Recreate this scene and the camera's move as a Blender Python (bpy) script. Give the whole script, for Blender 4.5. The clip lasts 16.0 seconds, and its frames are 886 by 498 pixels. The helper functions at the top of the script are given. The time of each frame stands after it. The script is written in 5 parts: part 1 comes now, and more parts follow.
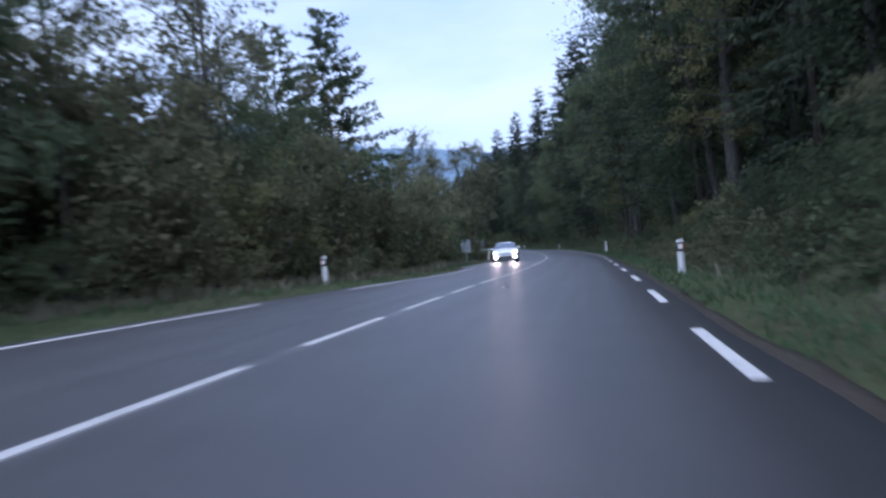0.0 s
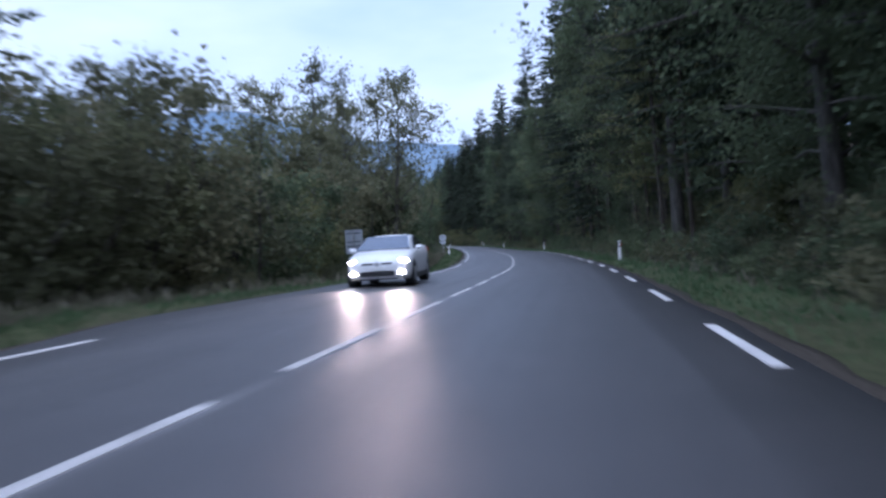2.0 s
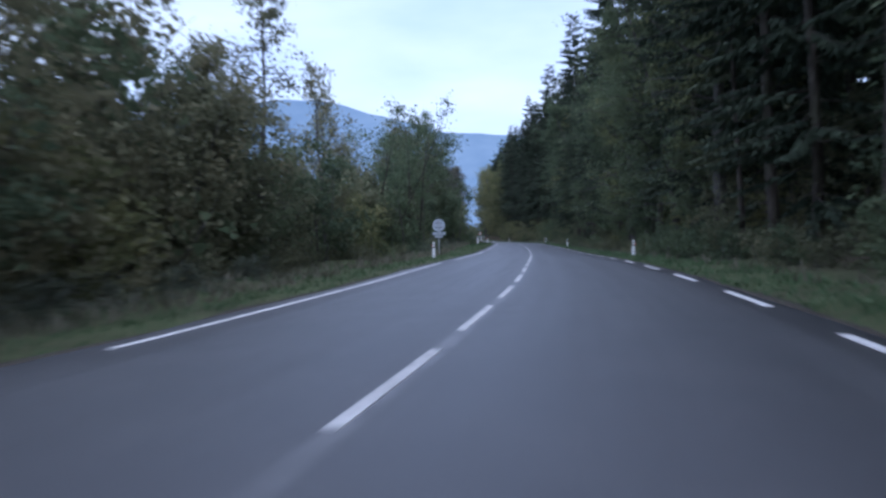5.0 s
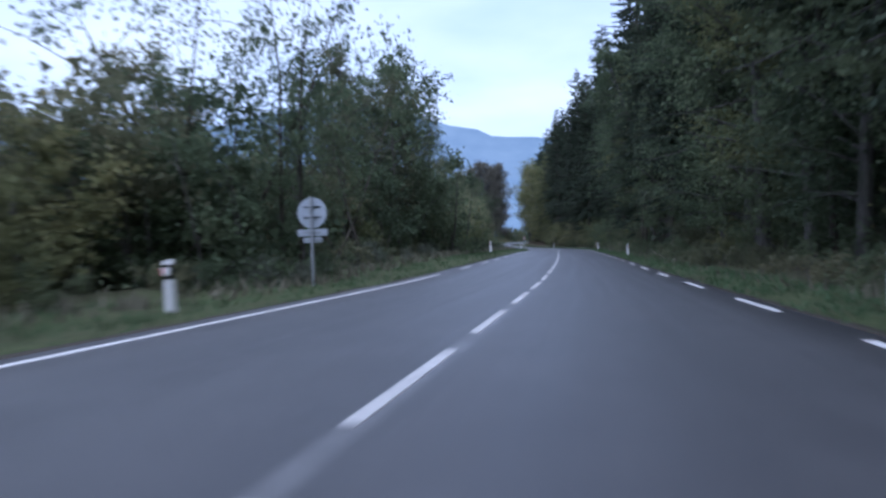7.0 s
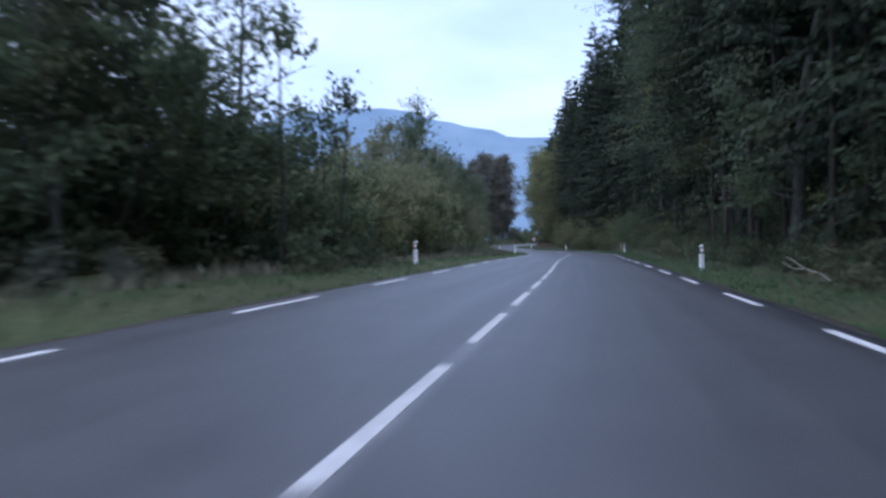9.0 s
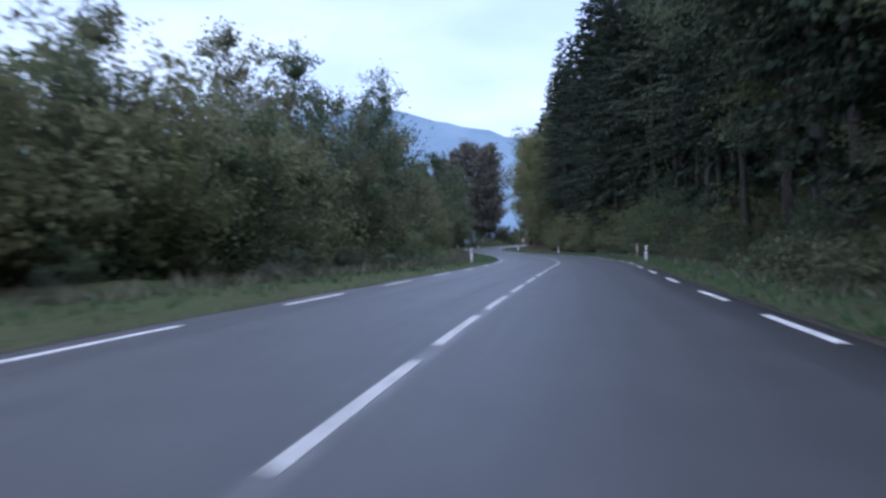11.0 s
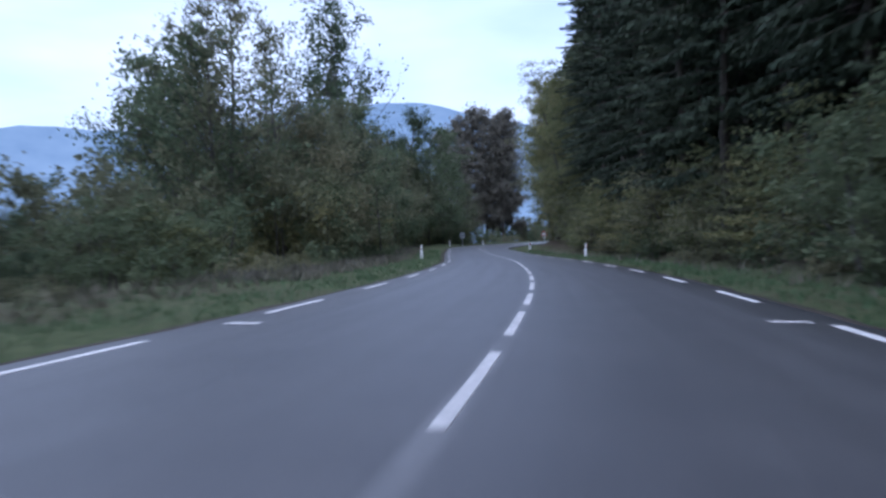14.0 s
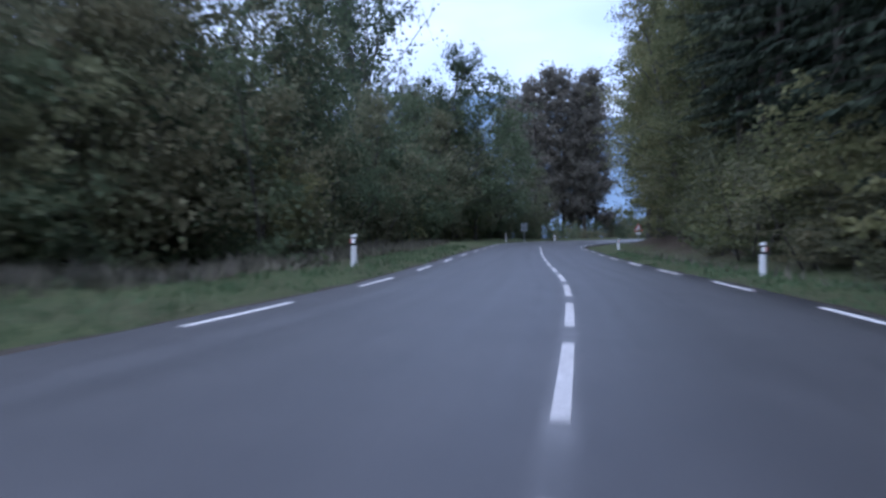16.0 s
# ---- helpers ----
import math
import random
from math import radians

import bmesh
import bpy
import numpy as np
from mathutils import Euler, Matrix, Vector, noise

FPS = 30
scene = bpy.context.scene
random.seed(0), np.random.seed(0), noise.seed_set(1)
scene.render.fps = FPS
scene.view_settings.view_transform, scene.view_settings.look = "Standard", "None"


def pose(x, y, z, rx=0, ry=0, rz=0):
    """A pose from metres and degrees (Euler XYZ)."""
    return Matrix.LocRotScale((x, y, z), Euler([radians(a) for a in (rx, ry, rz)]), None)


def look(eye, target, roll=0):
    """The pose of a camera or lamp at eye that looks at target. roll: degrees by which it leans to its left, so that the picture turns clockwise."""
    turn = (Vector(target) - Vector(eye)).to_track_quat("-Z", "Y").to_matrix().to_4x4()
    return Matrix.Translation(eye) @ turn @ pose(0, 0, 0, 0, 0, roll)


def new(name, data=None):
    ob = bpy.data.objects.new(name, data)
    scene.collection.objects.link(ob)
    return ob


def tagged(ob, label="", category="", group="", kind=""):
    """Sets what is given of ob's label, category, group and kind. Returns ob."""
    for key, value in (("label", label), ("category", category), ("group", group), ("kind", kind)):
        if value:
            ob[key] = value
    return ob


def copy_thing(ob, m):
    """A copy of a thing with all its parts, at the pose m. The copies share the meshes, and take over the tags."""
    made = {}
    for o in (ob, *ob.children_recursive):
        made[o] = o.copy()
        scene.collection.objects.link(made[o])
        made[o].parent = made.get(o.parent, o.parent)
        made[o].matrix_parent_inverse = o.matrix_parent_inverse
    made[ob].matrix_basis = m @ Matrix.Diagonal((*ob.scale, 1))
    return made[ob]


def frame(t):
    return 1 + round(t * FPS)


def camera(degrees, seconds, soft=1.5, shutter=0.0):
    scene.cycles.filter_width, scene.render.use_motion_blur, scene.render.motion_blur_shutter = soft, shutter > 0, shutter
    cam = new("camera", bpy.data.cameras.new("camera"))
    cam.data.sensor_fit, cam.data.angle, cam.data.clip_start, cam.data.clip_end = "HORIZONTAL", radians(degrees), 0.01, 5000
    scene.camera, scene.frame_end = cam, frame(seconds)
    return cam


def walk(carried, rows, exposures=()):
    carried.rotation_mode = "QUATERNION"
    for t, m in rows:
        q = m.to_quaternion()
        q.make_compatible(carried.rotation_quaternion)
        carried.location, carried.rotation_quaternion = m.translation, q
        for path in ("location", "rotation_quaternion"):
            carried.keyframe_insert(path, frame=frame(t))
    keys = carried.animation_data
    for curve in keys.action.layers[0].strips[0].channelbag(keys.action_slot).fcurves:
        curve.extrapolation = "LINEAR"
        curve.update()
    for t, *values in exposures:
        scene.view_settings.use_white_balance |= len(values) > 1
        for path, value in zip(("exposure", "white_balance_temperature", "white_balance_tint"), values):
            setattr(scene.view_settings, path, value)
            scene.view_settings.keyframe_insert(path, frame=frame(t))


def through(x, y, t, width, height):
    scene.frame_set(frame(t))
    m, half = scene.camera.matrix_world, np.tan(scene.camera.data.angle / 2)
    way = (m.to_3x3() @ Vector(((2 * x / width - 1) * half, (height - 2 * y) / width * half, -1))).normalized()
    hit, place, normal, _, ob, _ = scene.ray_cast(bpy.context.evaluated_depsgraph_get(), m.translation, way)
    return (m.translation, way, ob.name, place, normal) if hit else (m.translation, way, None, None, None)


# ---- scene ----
cam = camera(64.0, 16.0, soft=2.7, shutter=0.52)
PATH = [
    (0, (1.023, 6.398, 1.698), (1.022, 8.398, 1.697), -5.36),
    (0.5, (2.404, 13.874, 1.652), (2.429, 15.874, 1.651), -5.02),
    (1, (3.894, 21.768, 1.573), (3.936, 23.768, 1.568), -4.28),
    (1.5, (5.357, 29.387, 1.449), (5.392, 31.387, 1.441), -3.95),
    (2, (6.925, 37.360, 1.363), (6.946, 39.360, 1.349), -3.61),
    (2.5, (8.226, 44.930, 1.264), (8.224, 46.930, 1.243), -2.63),
    (3, (9.575, 52.731, 1.203), (9.526, 54.730, 1.181), -2.59),
    (3.5, (10.602, 59.871, 1.130), (10.517, 61.869, 1.111), -2.42),
    (6, (14.613, 97.223, 0.979), (14.336, 99.203, 0.958), -1.43),
    (6.5, (14.994, 104.843, 0.995), (14.682, 106.819, 0.983), -1.45),
    (7, (15.342, 112.880, 0.991), (14.990, 114.849, 0.991), -1.91),
    (7.5, (15.506, 120.595, 0.984), (15.128, 122.559, 0.992), -2.21),
    (8, (15.656, 128.753, 0.984), (15.258, 130.713, 0.992), -2.24),
    (8.5, (15.710, 136.444, 0.968), (15.308, 138.403, 0.972), -2.07),
    (9, (15.794, 144.375, 0.991), (15.393, 146.334, 1.000), -2.20),
    (11.5, (15.729, 180.580, 1.188), (15.334, 182.541, 1.202), -2.71),
    (12, (15.831, 188.464, 1.200), (15.430, 190.423, 1.216), -3.13),
    (12.5, (15.832, 195.976, 1.200), (15.423, 197.933, 1.218), -3.22),
    (13, (15.723, 203.835, 1.228), (15.304, 205.790, 1.244), -2.98),
    (13.5, (15.399, 211.366, 1.254), (14.953, 213.315, 1.268), -2.63),
    (14, (14.863, 218.883, 1.297), (14.361, 220.819, 1.304), -2.25),
    (14.5, (14.175, 226.297, 1.296), (13.609, 228.216, 1.300), -2.06),
    (15, (13.240, 233.921, 1.327), (12.612, 235.820, 1.325), -1.33),
    (15.5, (12.187, 241.222, 1.345), (11.504, 243.102, 1.340), -0.87),
    (16, (10.880, 248.843, 1.383), (10.150, 250.705, 1.380), -0.48),
]
walk(cam, [(t, look(eye, target, roll)) for t, eye, target, roll in PATH], [(0.0, 0.38, 5320, 18), (8.0, 0.47, 5320, 17.5), (13.0, 0.47, 5320, 18), (15.0, 0.57, 5280, 19), (16.0, 0.52, 5230, 19)])

# ---- sky and light ----
SUN_AZ, SUN_EL = 182.0, 62.0
world = bpy.data.worlds.new("overcast_dusk")
scene.world = world
world.use_nodes = True
wn, wl_ = world.node_tree.nodes, world.node_tree.links
wn.clear()
w_out = wn.new("ShaderNodeOutputWorld")
w_bg = wn.new("ShaderNodeBackground")
w_sky = wn.new("ShaderNodeTexSky")
w_sky.sky_type, w_sky.sun_disc = "NISHITA", False
w_sky.sun_elevation, w_sky.sun_rotation = radians(SUN_EL), radians(SUN_AZ)
w_co = wn.new("ShaderNodeTexCoord")
w_map = wn.new("ShaderNodeMapping")
w_map.inputs["Scale"].default_value = (1.0, 1.0, 3.2)
w_noise = wn.new("ShaderNodeTexNoise")
w_noise.inputs["Scale"].default_value, w_noise.inputs["Detail"].default_value = 2.6, 5.0
w_noise.inputs["Roughness"].default_value = 0.48
w_ramp = wn.new("ShaderNodeValToRGB")
w_ramp.color_ramp.elements[0].position, w_ramp.color_ramp.elements[0].color = 0.34, (0.575, 0.70, 0.96, 1)
w_ramp.color_ramp.elements[1].position, w_ramp.color_ramp.elements[1].color = 0.66, (0.855, 0.93, 1.0, 1)
w_mul = wn.new("ShaderNodeMixRGB")
w_mul.blend_type, w_mul.inputs[0].default_value = "ADD", 0.03
wl_.new(w_co.outputs["Generated"], w_map.inputs["Vector"])
wl_.new(w_map.outputs["Vector"], w_noise.inputs["Vector"])
wl_.new(w_noise.outputs["Fac"], w_ramp.inputs["Fac"])
wl_.new(w_ramp.outputs["Color"], w_mul.inputs[1])
wl_.new(w_sky.outputs["Color"], w_mul.inputs[2])
wl_.new(w_mul.outputs["Color"], w_bg.inputs["Color"])
w_bg.inputs["Strength"].default_value = 0.80
wl_.new(w_bg.outputs["Background"], w_out.inputs["Surface"])

sun_data = bpy.data.lights.new("sun", "SUN")
sun_data.energy, sun_data.angle, sun_data.color = 2.1, radians(90), (0.95, 0.97, 1.0)
sun = new("sun", sun_data)
sun.matrix_world = look((0, 0, 60), (40 * math.sin(radians(SUN_AZ)) * -1, -40 * math.cos(radians(SUN_AZ)), 60 - 40 * math.tan(radians(SUN_EL))))


# ---- materials ----
def material(name, rough=0.6, metal=0.0, spec=0.5):
    m = bpy.data.materials.new(name)
    m.use_nodes = True
    b = m.node_tree.nodes["Principled BSDF"]
    b.inputs["Roughness"].default_value, b.inputs["Metallic"].default_value = rough, metal
    b.inputs["Specular IOR Level"].default_value = spec
    return m, m.node_tree.nodes, m.node_tree.links, b


def noise_tex(n, l, scale, detail=4.0, rough=0.55, coords="Object", stretch=None):
    co = n.new("ShaderNodeTexCoord")
    t = n.new("ShaderNodeTexNoise")
    t.inputs["Scale"].default_value, t.inputs["Detail"].default_value, t.inputs["Roughness"].default_value = scale, detail, rough
    if stretch:
        mp = n.new("ShaderNodeMapping")
        mp.inputs["Scale"].default_value = stretch
        l.new(co.outputs[coords], mp.inputs["Vector"])
        l.new(mp.outputs["Vector"], t.inputs["Vector"])
    else:
        l.new(co.outputs[coords], t.inputs["Vector"])
    return t


def ramp(n, l, source, stops):
    r = n.new("ShaderNodeValToRGB")
    while len(r.color_ramp.elements) < len(stops):
        r.color_ramp.elements.new(0.5)
    for e, (p, c) in zip(r.color_ramp.elements, stops):
        e.position, e.color = p, (*c, 1)
    l.new(source, r.inputs["Fac"])
    return r


def mix(n, l, kind, fac, a, b):
    m = n.new("ShaderNodeMixRGB")
    m.blend_type = kind
    for sock, v in ((m.inputs[0], fac), (m.inputs[1], a), (m.inputs[2], b)):
        if isinstance(v, (int, float)):
            sock.default_value = v
        elif isinstance(v, tuple):
            sock.default_value = (*v, 1)
        else:
            l.new(v, sock)
    return m


def bump(n, l, b, height, strength, dist=0.02):
    k = n.new("ShaderNodeBump")
    k.inputs["Strength"].default_value, k.inputs["Distance"].default_value = strength, dist
    l.new(height, k.inputs["Height"])
    l.new(k.outputs["Normal"], b.inputs["Normal"])


def plain(name, colour, rough=0.5, metal=0.0, vary=0.12, scale=14.0, spec=0.5):
    m, n, l, b = material(name, rough, metal, spec)
    t = noise_tex(n, l, scale)
    dark = tuple(c * (1 - vary) for c in colour)
    lite = tuple(min(1.0, c * (1 + vary)) for c in colour)
    l.new(ramp(n, l, t.outputs["Fac"], [(0.3, dark), (0.7, lite)]).outputs["Color"], b.inputs["Base Color"])
    return m


def foliage(name, dark, mid, lite, through=0.42, rough=0.85):
    m, n, l, b = material(name, rough, 0.0, 0.08)
    info, geo = n.new("ShaderNodeObjectInfo"), n.new("ShaderNodeNewGeometry")
    t = noise_tex(n, l, 0.7, 3.0)
    add = n.new("ShaderNodeMath")
    add.operation = "MULTIPLY_ADD"
    add.inputs[1].default_value = 0.14
    l.new(geo.outputs["Random Per Island"], add.inputs[0])
    sub = n.new("ShaderNodeMath")
    sub.operation = "MULTIPLY_ADD"
    sub.inputs[1].default_value = 0.5
    l.new(info.outputs["Random"], sub.inputs[0])
    l.new(add.outputs[0], sub.inputs[2])
    sc = n.new("ShaderNodeMath")
    sc.operation = "MULTIPLY_ADD"
    sc.inputs[1].default_value, sc.inputs[2].default_value = 1.3, -0.54
    l.new(t.outputs["Fac"], sc.inputs[0])
    l.new(sc.outputs[0], add.inputs[2])
    c = ramp(n, l, sub.outputs[0], [(0.05, dark), (0.45, mid), (0.95, lite)])
    l.new(c.outputs["Color"], b.inputs["Base Color"])
    tr = n.new("ShaderNodeBsdfTranslucent")
    l.new(c.outputs["Color"], tr.inputs["Color"])
    ms = n.new("ShaderNodeMixShader")
    ms.inputs[0].default_value = through
    l.new(b.outputs[0], ms.inputs[1])
    l.new(tr.outputs[0], ms.inputs[2])
    l.new(ms.outputs[0], n["Material Output"].inputs["Surface"])
    return m


def bark_material(name, dark, lite):
    m, n, l, b = material(name, 0.9, 0.0, 0.15)
    t = noise_tex(n, l, 6.0, 6.0, 0.65, stretch=(2.2, 2.2, 0.35))
    big = noise_tex(n, l, 0.8, 2.0)
    c = ramp(n, l, t.outputs["Fac"], [(0.35, dark), (0.7, lite)])
    moss = mix(n, l, "MIX", ramp(n, l, big.outputs["Fac"], [(0.5, (0, 0, 0)), (0.75, (0.6, 0.6, 0.6))]).outputs["Color"], c.outputs["Color"], (0.06, 0.075, 0.035))
    l.new(moss.outputs["Color"], b.inputs["Base Color"])
    bump(n, l, b, t.outputs["Fac"], 0.7, 0.04)
    return m


def asphalt_material():
    m, n, l, b = material("asphalt", 0.62, 0.0, 0.62)
    uv = n.new("ShaderNodeUVMap")
    sep = n.new("ShaderNodeSeparateXYZ")
    l.new(uv.outputs["UV"], sep.inputs["Vector"])
    fine = noise_tex(n, l, 38.0, 5.0, 0.7)
    mid = noise_tex(n, l, 0.9, 4.0, 0.6)
    streak = n.new("ShaderNodeTexNoise")
    mp = n.new("ShaderNodeMapping")
    mp.inputs["Scale"].default_value = (1.6, 0.035, 1)
    l.new(uv.outputs["UV"], mp.inputs["Vector"])
    l.new(mp.outputs["Vector"], streak.inputs["Vector"])
    streak.inputs["Scale"].default_value, streak.inputs["Detail"].default_value = 1.0, 4.0
    base = ramp(n, l, fine.outputs["Fac"], [(0.25, (0.041, 0.04, 0.043)), (0.55, (0.069, 0.068, 0.071)), (0.8, (0.115, 0.113, 0.116))])
    c1 = mix(n, l, "MULTIPLY", 0.55, base.outputs["Color"], ramp(n, l, mid.outputs["Fac"], [(0.3, (0.66, 0.66, 0.68)), (0.7, (1.1, 1.09, 1.09))]).outputs["Color"])
    c2 = mix(n, l, "MULTIPLY", 0.3, c1.outputs["Color"], ramp(n, l, streak.outputs["Fac"], [(0.34, (0.6, 0.59, 0.61)), (0.66, (1.16, 1.15, 1.16))]).outputs["Color"])
    # the ghost of an older middle line
    absx = n.new("ShaderNodeMath")
    absx.operation = "ABSOLUTE"
    l.new(sep.outputs["X"], absx.inputs[0])
    ghost = n.new("ShaderNodeMapRange")
    ghost.inputs["From Min"].default_value, ghost.inputs["From Max"].default_value = 0.14, 0.05
    ghost.inputs["To Min"].default_value, ghost.inputs["To Max"].default_value = 0.0, 0.62
    l.new(absx.outputs[0], ghost.inputs["Value"])
    worn = noise_tex(n, l, 1.1, 4.0)
    gm = n.new("ShaderNodeMath")
    gm.operation = "MULTIPLY"
    l.new(ghost.outputs[0], gm.inputs[0])
    l.new(ramp(n, l, worn.outputs["Fac"], [(0.35, (0.15, 0.15, 0.15)), (0.7, (0.9, 0.9, 0.9))]).outputs["Color"], gm.inputs[1])
    c3 = mix(n, l, "MIX", gm.outputs[0], c2.outputs["Color"], (0.24, 0.235, 0.24))
    # darker newer tar along the outer edge of the driven lane
    tar = n.new("ShaderNodeMapRange")
    tar.inputs["From Min"].default_value, tar.inputs["From Max"].default_value = 4.1, 4.22
    tar.inputs["To Min"].default_value, tar.inputs["To Max"].default_value = 0.0, 0.7
    l.new(sep.outputs["X"], tar.inputs["Value"])
    c4 = mix(n, l, "MIX", tar.outputs[0], c3.outputs["Color"], (0.045, 0.045, 0.052))
    l.new(c4.outputs["Color"], b.inputs["Base Color"])
    rr = ramp(n, l, streak.outputs["Fac"], [(0.3, (0.44, 0.44, 0.44)), (0.7, (0.53, 0.53, 0.53))])
    l.new(rr.outputs["Color"], b.inputs["Roughness"])
    bump(n, l, b, fine.outputs["Fac"], 0.5, 0.012)
    return m


def paint_material(name, tone, wear):
    m, n, l, b = material(name, 0.7, 0.0, 0.3)
    t = noise_tex(n, l, 9.0, 6.0, 0.7)
    big = noise_tex(n, l, 0.7, 2.0)
    c = ramp(n, l, t.outputs["Fac"], [(0.3, (0.26, 0.25, 0.25)), (0.3 + wear, (tone * 0.9, tone * 0.87, tone * 0.86)), (0.75, (tone, tone * 0.97, tone * 0.95))])
    c2 = mix(n, l, "MULTIPLY", 0.5, c.outputs["Color"], ramp(n, l, big.outputs["Fac"], [(0.35, (0.7, 0.69, 0.68)), (0.65, (1, 1, 1))]).outputs["Color"])
    l.new(c2.outputs["Color"], b.inputs["Base Color"])
    bump(n, l, b, t.outputs["Fac"], 0.3, 0.01)
    return m


def ground_material():
    m, n, l, b = material("verge_soil_and_grass", 0.95, 0.0, 0.1)
    a = noise_tex(n, l, 0.28, 5.0)
    f = noise_tex(n, l, 7.0, 6.0, 0.7)
    grass = ramp(n, l, f.outputs["Fac"], [(0.3, (0.038, 0.05, 0.024)), (0.5, (0.074, 0.09, 0.041)), (0.75, (0.135, 0.142, 0.075))])
    soil = ramp(n, l, f.outputs["Fac"], [(0.3, (0.035, 0.028, 0.02)), (0.7, (0.11, 0.085, 0.06))])
    patch = ramp(n, l, a.outputs["Fac"], [(0.42, (0, 0, 0)), (0.66, (1, 1, 1))])
    at = n.new("ShaderNodeAttribute")
    at.attribute_name = "litter"
    mx = n.new("ShaderNodeMath")
    mx.operation = "MAXIMUM"
    half = n.new("ShaderNodeMath")
    half.operation = "MULTIPLY"
    half.inputs[1].default_value = 0.45
    l.new(patch.outputs["Color"], half.inputs[0])
    l.new(half.outputs[0], mx.inputs[0])
    l.new(at.outputs["Fac"], mx.inputs[1])
    c = mix(n, l, "MIX", mx.outputs[0], grass.outputs["Color"], soil.outputs["Color"])
    l.new(c.outputs["Color"], b.inputs["Base Color"])
    bump(n, l, b, f.outputs["Fac"], 0.8, 0.08)
    return m


def mountain_material():
    m, n, l, b = material("wooded_mountain_emitted_haze", 1.0, 0.0, 0.0)
    t = noise_tex(n, l, 0.006, 6.0, 0.6)
    c = ramp(n, l, t.outputs["Fac"], [(0.3, (0.03, 0.05, 0.05)), (0.7, (0.07, 0.09, 0.08))])
    l.new(c.outputs["Color"], b.inputs["Base Color"])
    # blue emission on the slopes stands in for the air haze before them
    haze_emission = ramp(n, l, t.outputs["Fac"], [(0.3, (0.182, 0.262, 0.43)), (0.7, (0.212, 0.3, 0.485))])
    l.new(haze_emission.outputs["Color"], b.inputs["Emission Color"])
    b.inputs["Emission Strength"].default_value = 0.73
    return m


ASPHALT, GROUND, MOUNTAIN = asphalt_material(), ground_material(), mountain_material()
PAINT, WORN_PAINT = paint_material("edge_line_paint", 0.74, 0.12), paint_material("worn_centre_paint", 0.6, 0.2)
EDGE_EARTH = plain("gritty_roadside_earth", (0.062, 0.053, 0.044), 0.98, 0, 0.45, 18, 0.1)
LEAF_GREEN = foliage("green_leaves", (0.063, 0.084, 0.051), (0.108, 0.138, 0.078), (0.17, 0.19, 0.106))
LEAF_OLIVE = foliage("olive_autumn_leaves", (0.1, 0.107, 0.064), (0.168, 0.170, 0.101), (0.248, 0.224, 0.133))
LEAF_BEECH = foliage("yellow_green_beech_leaves", (0.084, 0.098, 0.05), (0.168, 0.176, 0.083), (0.282, 0.258, 0.122))
LEAF_RUST = foliage("brown_autumn_leaves", (0.09, 0.087, 0.073), (0.163, 0.152, 0.124), (0.245, 0.218, 0.176))
LEAF_PALE = foliage("pale_yellow_willow_leaves", (0.11, 0.125, 0.07), (0.2, 0.21, 0.115), (0.31, 0.3, 0.17))
NEEDLES = foliage("dark_spruce_needles", (0.023, 0.032, 0.022), (0.051, 0.066, 0.043), (0.1, 0.116, 0.069), 0.12)
GRASS = foliage("grass_blades", (0.04, 0.07, 0.034), (0.079, 0.126, 0.062), (0.152, 0.192, 0.108), 0.2)
DRY_GRASS = foliage("dry_grass_and_weeds", (0.075, 0.078, 0.053), (0.14, 0.132, 0.095), (0.23, 0.21, 0.16), 0.2)
WEED = foliage("pale_weeds", (0.066, 0.079, 0.058), (0.115, 0.13, 0.095), (0.205, 0.21, 0.165), 0.2)
REED = foliage("brown_seeding_grass", (0.09, 0.088, 0.07), (0.165, 0.15, 0.12), (0.27, 0.24, 0.2), 0.2)
BARK_DARK = bark_material("dark_spruce_bark", (0.03, 0.025, 0.02), (0.10, 0.085, 0.07))
BARK_GREY = bark_material("grey_bark", (0.045, 0.042, 0.038), (0.15, 0.14, 0.125))
POST_WHITE = plain("white_plastic", (0.78, 0.78, 0.79), 0.45, 0, 0.06, 30)
BLACK = plain("black_plastic", (0.02, 0.02, 0.022), 0.5)
REFLECT_WHITE = plain("white_reflector", (0.9, 0.88, 0.87), 0.15, 0, 0.03, 50)
REFLECT_RED = plain("red_reflector", (0.62, 0.04, 0.04), 0.2, 0, 0.1, 50)
ALU = plain("dull_aluminium_sheet", (0.42, 0.46, 0.52), 0.5, 0.35, 0.12, 6)
STEEL = plain("galvanised_steel", (0.36, 0.38, 0.4), 0.5, 0.6, 0.15, 10)
WOOD = plain("weathered_wood", (0.24, 0.19, 0.14), 0.85, 0, 0.3, 16)
PALE_BOARD = plain("pale_weathered_board", (0.4, 0.37, 0.3), 0.8, 0, 0.25, 20)
SIGN_RED = plain("red_sign_paint", (0.6, 0.03, 0.03), 0.4)
SIGN_WHITE = plain("white_sign_face", (0.85, 0.85, 0.85), 0.4, 0, 0.04)

